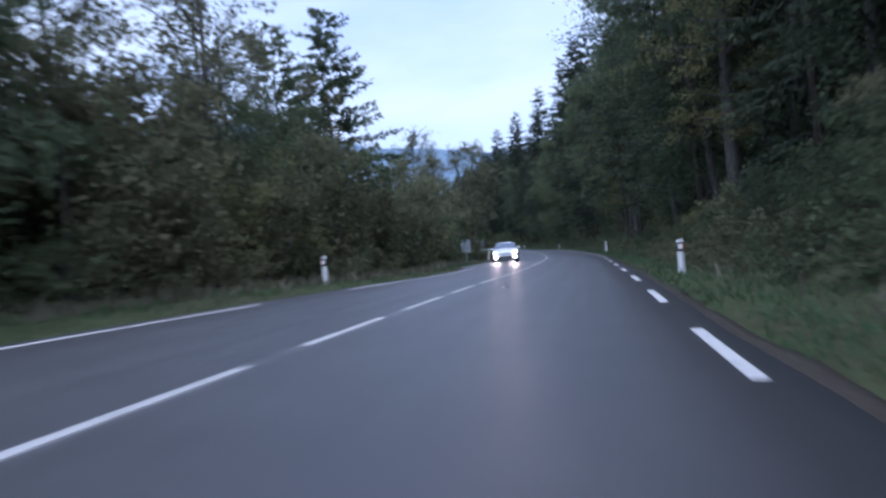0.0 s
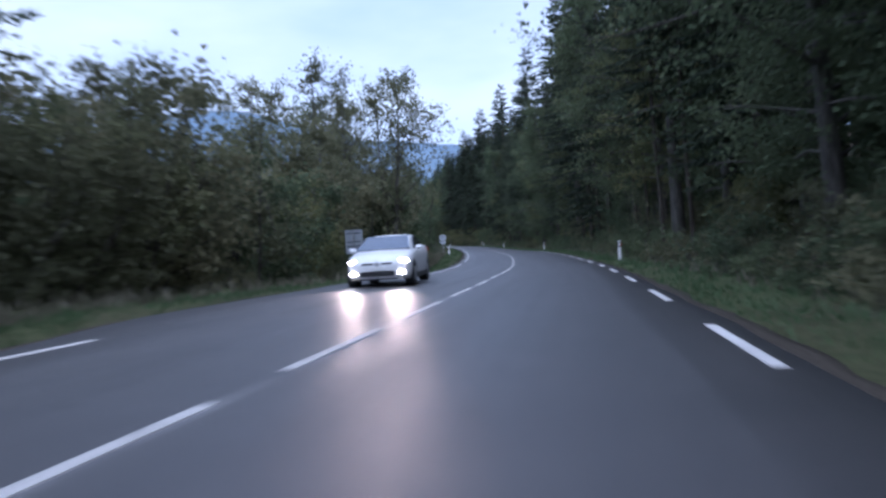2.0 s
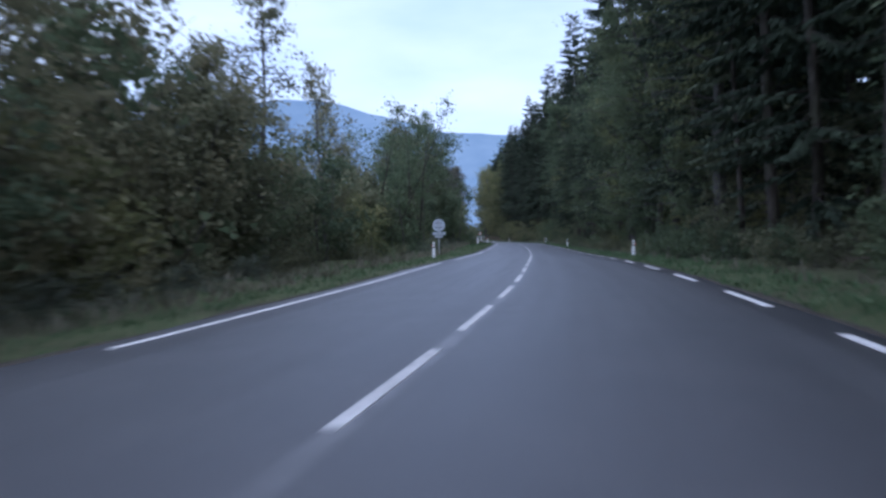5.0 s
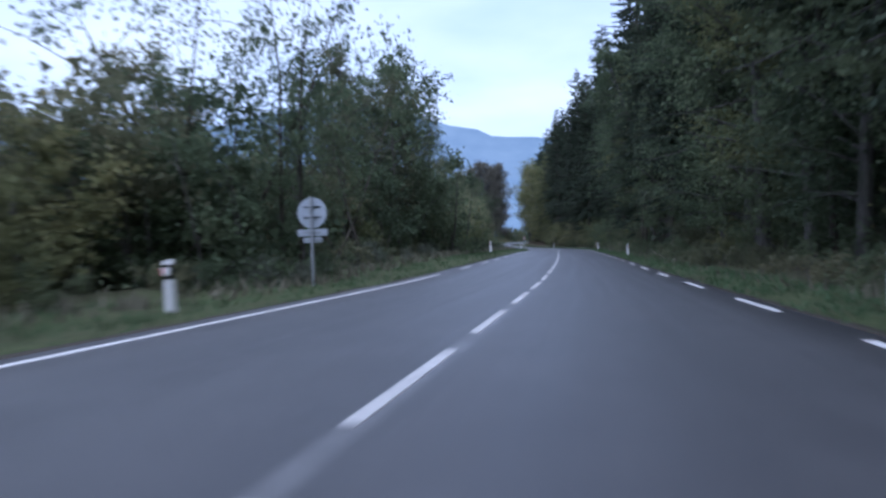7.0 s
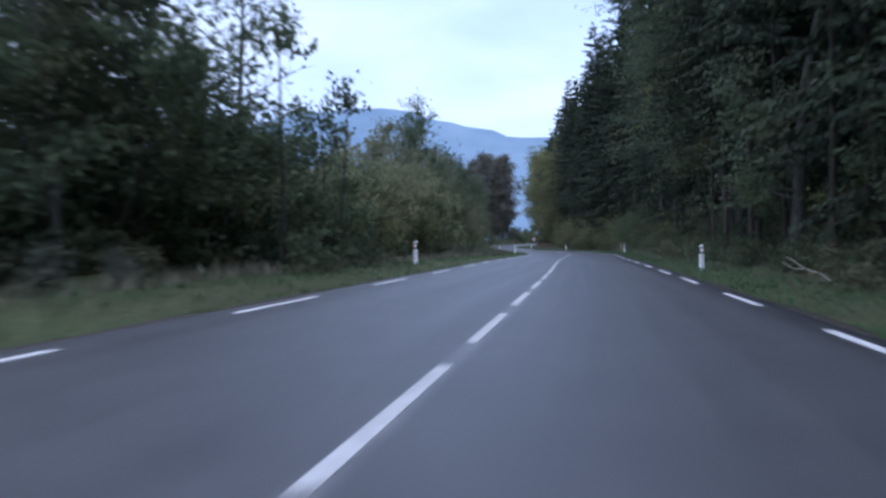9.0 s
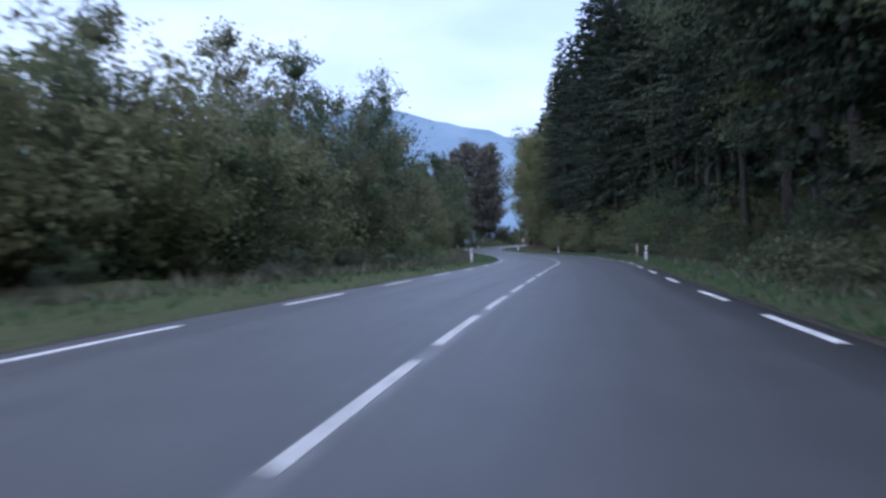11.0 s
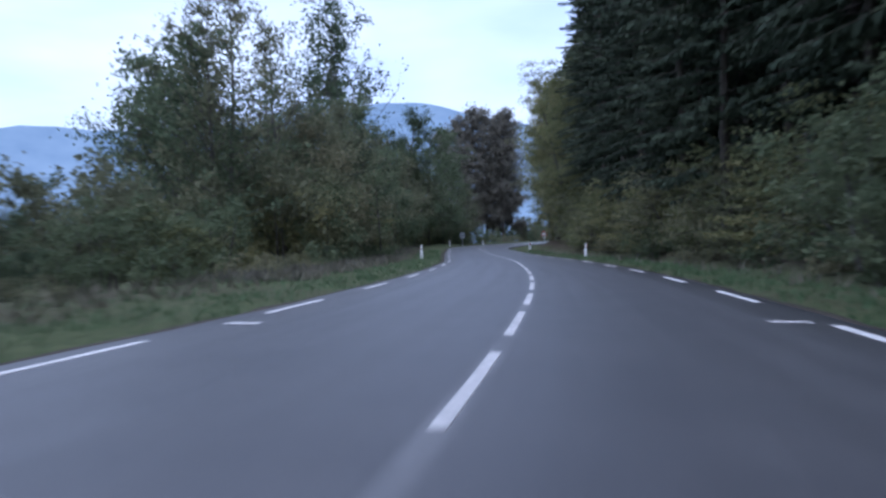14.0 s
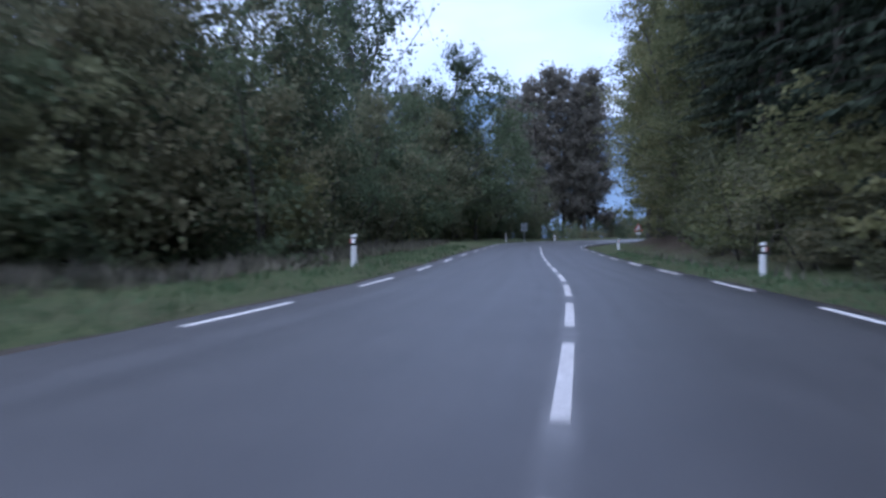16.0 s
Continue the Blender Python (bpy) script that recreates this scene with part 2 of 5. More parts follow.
# ---- the road's line: control points every 12 m ----
ROAD_X = [-9.78, -8.47, -6.94, -4.9, -2.61, -0.39, 1.95, 4.47, 6.79, 8.87, 10.7, 12.12, 13.2, 13.78, 14.2, 14.49, 14.61, 14.58, 14.47, 14.21, 14.08, 14.05, 14.04, 13.33, 12.0, 10.09, 7.72, 4.66, 1.64, -1.19, -4.05, -5.88, -6.43, -5.15, -0.8, 6.72, 16.8, 27.95, 35.38]
ROAD_Y = [-44.74, -32.8, -20.82, -8.89, 2.91, 14.62, 26.4, 38.15, 49.73, 61.44, 73.3, 85.21, 97.15, 109.06, 121.03, 133.03, 145.01, 157.0, 169.0, 181.0, 193.0, 204.88, 216.85, 228.81, 240.72, 252.48, 264.23, 275.84, 287.43, 299.05, 310.8, 322.87, 335.09, 347.44, 359.16, 369.08, 376.36, 381.17, 384.09]
ROAD_Z = [1.59, 1.44, 1.28, 1.12, 0.96, 0.8, 0.62, 0.41, 0.3, 0.14, -0.04, -0.1, -0.05, 0.01, -0.01, -0.03, 0.03, 0.1, 0.17, 0.25, 0.26, 0.27, 0.28, 0.28, 0.33, 0.41, 0.55, 0.74, 0.98, 1.23, 1.47, 1.68, 1.89, 2.1, 2.31, 2.52, 2.73, 2.94, 3.15]
BANK = [3.3, 3.4, 3.5, 3.6, 3.5, 3.2, 2.6, 2.0, 2.0, 1.7, 1.0, 0.7, 0.9, 1.4, 1.9, 2.4, 3.0, 3.3, 3.2, 2.7, 2.4, 2.0, 1.8, 1.6, 1.4, 1.3, 1.5, 2.0, 2.5, 2.8, 3.0, 3.0, 2.8, 2.6, 2.3, 2.0, 1.7, 1.3, 1.0]
LEFT_W = [3.49, 3.56, 3.62, 3.68, 3.72, 3.7, 3.56, 3.4, 3.29, 3.24, 3.31, 3.47, 3.61, 3.61, 3.57, 3.54, 3.51, 3.49, 3.45, 3.42, 3.47, 3.62, 3.9, 4.15, 4.28, 4.2, 4.08, 3.97, 3.85, 3.74, 3.66, 3.6, 3.55, 3.51, 3.5, 3.49, 3.49, 3.49, 3.49]
RIGHT_W = [3.5, 3.58, 3.67, 3.78, 3.93, 4.1, 4.25, 4.11, 4.05, 4.16, 4.3, 4.25, 4.23, 4.29, 4.29, 4.11, 4.01, 4.05, 4.05, 4.05, 4.06, 4.1, 4.05, 4.04, 4.07, 4.06, 3.77, 3.59, 3.52, 3.51, 3.52, 3.55, 3.57, 3.58, 3.6, 3.6, 3.6, 3.6, 3.61]
CONTROL = np.array([ROAD_X, ROAD_Y, ROAD_Z, BANK, LEFT_W, RIGHT_W]).T
head = [CONTROL[0] + (CONTROL[0] - CONTROL[1]) * k * (1, 1, 0, 0, 0, 0) for k in range(8, 0, -1)]
tail = [CONTROL[-1] + (CONTROL[-1] - CONTROL[-2]) * k * (1, 1, 0.4, 0, 0, 0) for k in range(1, 9)]
CONTROL = np.array(head + list(CONTROL) + tail)
S_FIRST, S_LAST = -96.0, -96.0 + 12.0 * (len(CONTROL) - 1)


def road_at(s):
    """Centre x, y, z, bank (tangent), left and right width, and the unit vector to the right, at s metres along."""
    u = (np.asarray(s, float) - S_FIRST) / 12.0
    i = np.clip(np.floor(u).astype(int), 0, len(CONTROL) - 2)
    f = (u - i)[..., None]
    p0, p1 = CONTROL[np.maximum(i - 1, 0)], CONTROL[i]
    p2, p3 = CONTROL[i + 1], CONTROL[np.minimum(i + 2, len(CONTROL) - 1)]
    v = 0.5 * (2 * p1 + (p2 - p0) * f + (2 * p0 - 5 * p1 + 4 * p2 - p3) * f ** 2 + (3 * p1 - p0 - 3 * p2 + p3) * f ** 3)
    d = 0.5 * ((p2 - p0) + 2 * (2 * p0 - 5 * p1 + 4 * p2 - p3) * f + 3 * (3 * p1 - p0 - 3 * p2 + p3) * f ** 2)
    t = d[..., :2] / np.linalg.norm(d[..., :2], axis=-1, keepdims=True)
    right = np.stack([t[..., 1], -t[..., 0]], -1)
    return v[..., 0], v[..., 1], v[..., 2], np.tan(np.radians(v[..., 3])), v[..., 4], v[..., 5], right


LINE_S = np.arange(S_FIRST, S_LAST, 1.0)
LINE = road_at(LINE_S)
LINE_XY = np.stack([LINE[0], LINE[1]], -1)


def wobble(x, y, scale, seed=0.0):
    """Cheap smooth noise in -1..1."""
    x, y = np.asarray(x) / scale + seed, np.asarray(y) / scale - 1.7 * seed
    return (np.sin(x * 1.7 + 1.3 * np.sin(y * 1.1)) + np.sin(y * 2.3 + 1.1 * np.sin(x * 1.9)) + np.sin((x + y) * 3.1 + 2.0) * 0.5) / 2.5


def ground_height(x, y):
    """Height of the ground, and s and offset from the road's middle."""
    x, y = np.atleast_1d(np.asarray(x, float)), np.atleast_1d(np.asarray(y, float))
    z, ss, oo = np.empty(len(x)), np.empty(len(x)), np.empty(len(x))
    for a in range(0, len(x), 4000):
        px, py = x[a:a + 4000], y[a:a + 4000]
        d2 = (px[:, None] - LINE_XY[None, :, 0]) ** 2 + (py[:, None] - LINE_XY[None, :, 1]) ** 2
        i = np.argmin(d2, 1)
        dist = np.sqrt(d2[np.arange(len(px)), i])
        side = (px - LINE_XY[i, 0]) * LINE[6][i, 0] + (py - LINE_XY[i, 1]) * LINE[6][i, 1]
        off = np.where(side > 0, dist, -dist)
        s = LINE_S[i]
        h = LINE[2][i] - np.clip(off, -9, 9) * LINE[3][i]
        k = np.interp(s, [0, 60, 85, 105, 130, 170, 250, 285, 330, 460], [0.75, 0.72, 0.6, 0.3, 0.2, 0.14, 0.16, 0.3, 0.34, 0.3])
        r = np.maximum(off - 7.4, 0)
        h = h + k * np.minimum(r, 9) + 0.36 * np.clip(r - 9, 0, 45)
        lft = np.maximum(-off - 9.5, 0)
        h = h - 0.09 * np.minimum(lft, 25) - np.interp(s, [95, 115, 180, 198], [0, 0.22, 0.22, 0]) * np.clip((-off - 4.3) / 1.2, 0, 1)
        rough = np.clip((np.abs(off) - 5.5) / 3, 0, 1)
        h = h + rough * (0.16 * wobble(px, py, 2.6) + 0.10 * wobble(px, py, 0.9, 3)) + 0.05 * np.clip((np.abs(off) - 4.6) / 0.8, 0, 1)
        h = h - 0.14 * np.clip((5.0 - np.abs(off)) / 0.4, 0, 1)
        z[a:a + 4000], ss[a:a + 4000], oo[a:a + 4000] = h, s, off
    return z, ss, oo


def place_at(s, off):
    """World x, y, z on the ground at an offset from the road's middle."""
    v = road_at(float(s))
    x, y = float(v[0] + v[6][0] * off), float(v[1] + v[6][1] * off)
    return x, y, float(ground_height([x], [y])[0][0])


def mesh_of(name, verts, faces, mat, smooth=False):
    me = bpy.data.meshes.new(name)
    me.from_pydata([tuple(map(float, v)) for v in verts], [], [tuple(map(int, f)) for f in faces])
    me.materials.append(mat)
    if smooth:
        me.polygons.foreach_set("use_smooth", [True] * len(me.polygons))
    me.update()
    return me


def part(name, source, mat, parent, label=""):
    """Links a bmesh or a mesh as one object under a thing or a part."""
    if isinstance(source, bmesh.types.BMesh):
        me = bpy.data.meshes.new(name)
        source.to_mesh(me)
        source.free()
        me.materials.append(mat)
    else:
        me = source
    ob = new(name, me)
    ob.parent = parent
    return tagged(ob, label) if label else ob


# ---- ground, one sheet out to the horizon ----
def build_ground():
    near_x, near_y = np.arange(-46, 62, 1.25), np.arange(-30, 400, 1.6)
    grow = np.array([4, 9, 16, 26, 42, 70, 120, 220, 420, 800, 1500, 2600, 4200.0])
    xs = np.concatenate([near_x[0] - grow[::-1], near_x, near_x[-1] + grow])
    ys = np.concatenate([near_y[0] - grow[::-1], near_y, near_y[-1] + grow])
    gx, gy = np.meshgrid(xs, ys)
    z, s, off = ground_height(gx.ravel(), gy.ravel())
    nx, ny = len(xs), len(ys)
    idx = np.arange(nx * ny).reshape(ny, nx)
    faces = np.stack([idx[:-1, :-1], idx[:-1, 1:], idx[1:, 1:], idx[1:, :-1]], -1).reshape(-1, 4)
    me = mesh_of("ground", np.stack([gx.ravel(), gy.ravel(), z], -1), faces, GROUND, True)
    lit = me.attributes.new("litter", "FLOAT", "POINT")
    edge_r = 7.4 + 0.6 * wobble(gx.ravel(), gy.ravel(), 3.0)
    edge_l = 9.5 + 1.2 * wobble(gx.ravel(), gy.ravel(), 4.0, 2)
    amount = np.where(off > 0, np.clip((off - edge_r) / 1.2, 0, 1), np.clip((-off - edge_l) / 2.0, 0, 0.8) * np.clip((24 + off) / 8, 0.15, 1))
    lit.data.foreach_set("value", amount.astype(np.float32))
    tagged(new("ground", me), "grassy verge, leaf litter and soil beside the road", "ground", kind="structure")


build_ground()


# ---- road ----
def left_edge(s, wl):
    """The tarmac widens into a pull-in on the left side."""
    bay = np.clip((s - 90) / 4, 0, 1) * np.clip((116 - s) / 5, 0, 1)
    return -(wl + 0.34 + 0.9 * bay)


def build_road():
    ss = np.arange(S_FIRST, S_LAST - 1, 1.5)
    x, y, z, bank, wl, wr, right = road_at(ss)
    ragged = 0.05 * wobble(ss, ss * 0.3, 1.3) + 0.05 * wobble(ss, ss, 4.0, 5)
    lo, hi = left_edge(ss, wl) + ragged, wr + 0.3 + 0.05 * wobble(ss, ss * 0.7, 1.1, 4) + 0.04 * wobble(ss, ss, 5.0, 1)
    cols = np.linspace(0, 1, 9)
    offs = lo[:, None] + (hi - lo)[:, None] * cols[None, :]
    offs = np.concatenate([lo[:, None] - 0.02, offs, hi[:, None] + 0.02], 1)
    drop = np.zeros(offs.shape)
    drop[:, 0] = drop[:, -1] = -0.2
    vx = x[:, None] + right[:, :1] * offs
    vy = y[:, None] + right[:, 1:] * offs
    vz = z[:, None] - bank[:, None] * offs + drop
    ny, nx = offs.shape
    idx = np.arange(nx * ny).reshape(ny, nx)
    faces = np.stack([idx[:-1, :-1], idx[:-1, 1:], idx[1:, 1:], idx[1:, :-1]], -1).reshape(-1, 4)
    me = mesh_of("road", np.stack([vx.ravel(), vy.ravel(), vz.ravel()], -1), faces, ASPHALT, True)
    uv = me.uv_layers.new(name="along")
    u = np.where(offs > 0, offs / wr[:, None] * 4, offs / wl[:, None] * 4).ravel()
    v = np.repeat(ss, nx)
    loops = np.empty(len(me.loops), int)
    me.loops.foreach_get("vertex_index", loops)
    uv.data.foreach_set("uv", np.stack([u[loops], v[loops]], -1).ravel().astype(np.float32))
    tagged(new("road", me), "grey asphalt two-lane country road with faint wheel tracks", "road", kind="structure")


build_road()


def build_shoulder(name, side, label):
    """A ragged strip of bare grit between the tarmac and the grass."""
    ss = np.arange(S_FIRST + 60, S_LAST - 61, 0.8)
    x, y, z, bank, wl, wr, right = road_at(ss)
    inner = wr + 0.24 if side > 0 else left_edge(ss, wl) + 0.06
    wide = 0.34 + 0.1 * wobble(ss, ss * 0.4, 0.9, 2 + side) + 0.08 * wobble(ss, ss, 3.1, side)
    cols = []
    for f, drop in ((0.0, -0.012), (0.55, -0.012), (1.0, -0.03), (1.02, -0.2)):
        o = inner + side * np.maximum(wide, 0.12) * f
        cols.append(np.stack([x + right[:, 0] * o, y + right[:, 1] * o, z - bank * o + drop + 0.012 * wobble(ss, o + f, 0.35, f)], -1))
    v = np.stack(cols, 1)
    ny, nx = v.shape[:2]
    idx = np.arange(nx * ny).reshape(ny, nx)
    faces = np.stack([idx[:-1, :-1], idx[:-1, 1:], idx[1:, 1:], idx[1:, :-1]], -1).reshape(-1, 4)
    tagged(new(name, mesh_of(name, v.reshape(-1, 3), faces if side > 0 else faces[:, ::-1], EDGE_EARTH, True)), label, "road shoulder", kind="structure")


build_shoulder("shoulder_right", 1, "thin strip of brown grit beside the asphalt")
build_shoulder("shoulder_left", -1, "thin strip of brown grit along the valley verge")


def stripe(parent, line, s0, s1, width, lift=0.008, paint=None):
    """One painted dash from s0 to s1 along the middle (0), left (-1) or right (1) line."""
    n = max(2, int((s1 - s0) / 1.5) + 1)
    ss = np.linspace(s0, s1, n)
    x, y, z, bank, wl, wr, right = road_at(ss)
    off = {0: 0 * wl, -1: -wl, 1: wr}[line]
    verts, faces = [], []
    for k in range(n):
        for e, h in ((-width / 2, -0.004), (-width / 2 + 0.006, lift), (width / 2 - 0.006, lift), (width / 2, -0.004)):
            o = off[k] + e
            verts.append((x[k] + right[k, 0] * o, y[k] + right[k, 1] * o, z[k] - bank[k] * o + h))
    for k in range(n - 1):
        for c in range(3):
            a = 4 * k + c
            faces.append((a, a + 1, a + 5, a + 4))
    part("dash", mesh_of("dash", verts, faces, paint or PAINT), paint or PAINT, parent)


def marking(name, label):
    return tagged(new(name), label, "road marking", kind="structure")


centre = marking("centre_line", "white broken centre line, worn thermoplastic paint on asphalt")
# counts of dashes and where they start
C_COUNT, C_START = [-21, 29, 34, 47, 53, 103], [-88.0, 128.5, 150.75, 207.04, 230.99, 447.5]
for a in np.interp(np.arange(-20, 100), C_COUNT, C_START):
    stripe(centre, 0, a, a + 3.0, 0.125, paint=WORN_PAINT)
right_line = marking("right_edge_line", "white broken edge line, clean paint beside the verge")
R_COUNT, R_START = [-10, 18, 23, 32, 36, 69], [-59.7, 122.3, 152.3, 210.8, 233.6, 448.1]
for a in np.interp(np.arange(-10, 66), R_COUNT, R_START):
    stripe(right_line, 1, a, a + 3.0, 0.135)
left_line = marking("left_edge_line", "white edge line, long strokes and then short dashes")
for a, b in ((-60, 10), (14, 40), (44, 65.8), (71.2, 91.5), (112.8, 130.7), (135.7, 158.2), (163.2, 183.2)):
    stripe(left_line, -1, a, b, 0.105)
L_COUNT, L_START = [0, 3, 8, 19, 40], [187.5, 206.5, 237.4, 310.0, 448]
for a in np.interp(np.arange(0, 38), L_COUNT, L_START):
    stripe(left_line, -1, a, a + 3.0, 0.105)


def short_bar(s, lo, hi):
    """A short painted bar across the lane's edge."""
    x, y, z, bank, wl, wr, right = road_at(np.array([s, s + 0.18]))
    vs, fs = [], [(0, 1, 3, 2)]
    for k in range(2):
        for o in (lo, hi):
            vs.append((x[k] + right[k, 0] * o, y[k] + right[k, 1] * o, z[k] - bank[k] * o + 0.008))
    part("bar", mesh_of("bar", vs, fs, PAINT), PAINT, cross_bars)


cross_bars = marking("cross_bars", "two short white bars painted across the lane edges")
short_bar(275.9, 3.33, 3.87)
short_bar(275.3, -4.08, -3.58)


# ---- distant mountains ----
def build_mountain(name, dist, bearings, rise, seed, label):
    nb, nr = 150, 10
    bs = np.linspace(bearings[0], bearings[-1], nb)
    top = np.interp(bs, bearings, rise) + 0.10 * wobble(bs, bs * 0.4, 0.7, seed) + 0.22 * wobble(bs, bs, 3.0, seed)
    verts, faces = [], []
    for j in range(nr + 1):
        f = j / nr
        for i in range(nb):
            d = dist * (0.72 + 0.28 * f)
            h = dist * math.tan(radians(top[i])) * (f ** 1.25) + dist * 0.004 * wobble(bs[i], f * 6, 0.6, seed) * (f < 1)
            a = radians(bs[i])
            verts.append((10 - d * math.sin(a), 120 + d * math.cos(a), h - 12))
    for j in range(nr):
        for i in range(nb - 1):
            a = j * nb + i
            faces.append((a, a + 1, a + nb + 1, a + nb))
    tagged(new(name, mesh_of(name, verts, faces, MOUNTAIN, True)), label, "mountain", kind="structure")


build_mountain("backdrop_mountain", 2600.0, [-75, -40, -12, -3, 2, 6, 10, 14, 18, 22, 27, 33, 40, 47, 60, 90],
               [7, 8, 7.5, 8.2, 8.9, 9.4, 10.4, 11.6, 12.0, 11.4, 10.4, 9.6, 9.8, 9.8, 8.4, 7.0], 1.0, "wooded mountain ridge far behind the valley, its blue haze put on as emission")

# ---- plants ----
def tube(verts, faces, path, radii, sides=6):
    """Adds a tapered round limb along a path to the lists."""
    path = [Vector(p) for p in path]
    first = len(verts)
    for k, p in enumerate(path):
        d = (path[min(k + 1, len(path) - 1)] - path[max(k - 1, 0)]).normalized()
        a = d.orthogonal().normalized()
        b = d.cross(a)
        for j in range(sides):
            w = 2 * math.pi * j / sides
            verts.append(p + (a * math.cos(w) + b * math.sin(w)) * radii[k])
    for k in range(len(path) - 1):
        for j in range(sides):
            q = first + k * sides
            faces.append((q + j, q + (j + 1) % sides, q + sides + (j + 1) % sides, q + sides + j))


def leaf_mesh(name, base, way, length, width, mat, rng, fold=0.12, face=0.55):
    """Many small pointed leaves: base points, unit directions, lengths and widths."""
    n = len(base)
    way = way / np.linalg.norm(way, axis=1, keepdims=True)
    side = np.cross(way, rng.normal(size=(n, 3)) * 0.8 + np.array((0, 0, face)))
    side /= np.linalg.norm(side, axis=1, keepdims=True) + 1e-9
    up = np.cross(side, way)
    L, W = length[:, None], width[:, None]
    root = base + way * L * 0.18
    v = np.stack([root + side * W * 0.55 + up * L * fold, base + way * L, root - side * W * 0.55], 1).reshape(-1, 3)
    me = bpy.data.meshes.new(name)
    me.vertices.add(n * 3)
    me.vertices.foreach_set("co", v.astype(np.float32).ravel())
    me.loops.add(n * 3)
    me.loops.foreach_set("vertex_index", np.arange(n * 3, dtype=np.int32))
    me.polygons.add(n)
    me.polygons.foreach_set("loop_start", (np.arange(n) * 3).astype(np.int32))
    me.materials.append(mat)
    me.update(calc_edges=True)
    return me


def bend(rng, start, way, length, steps, wander, lift):
    """A wandering path that starts along way and turns upwards by lift."""
    p, d = Vector(start), Vector(way).normalized()
    out = [p.copy()]
    for _ in range(steps):
        d = (d + Vector(rng.normal(size=3)) * wander + Vector((0, 0, lift))).normalized()
        p = p + d * (length / steps)
        out.append(p.copy())
    return out


def lumps(p, size, tiers=0.0):
    """Smooth 3D noise in about -1..1 with lumps of that size; tiers mixes in level layers."""
    x, y, z = (p * (2 * math.pi / size)).T
    a = np.sin(x + 1.4 * np.sin(0.8 * y + 0.5 * z))
    b = np.sin(y + 1.4 * np.sin(0.8 * z + 0.5 * x))
    c = np.sin(1.5 * z + 1.4 * np.sin(0.8 * x + 0.5 * y))
    flat = np.sin(2.4 * z + 1.1 * np.sin(0.45 * x + 1.0) + 1.1 * np.sin(0.45 * y))
    return (1 - tiers) * (a + b + c) / 1.8 + tiers * flat


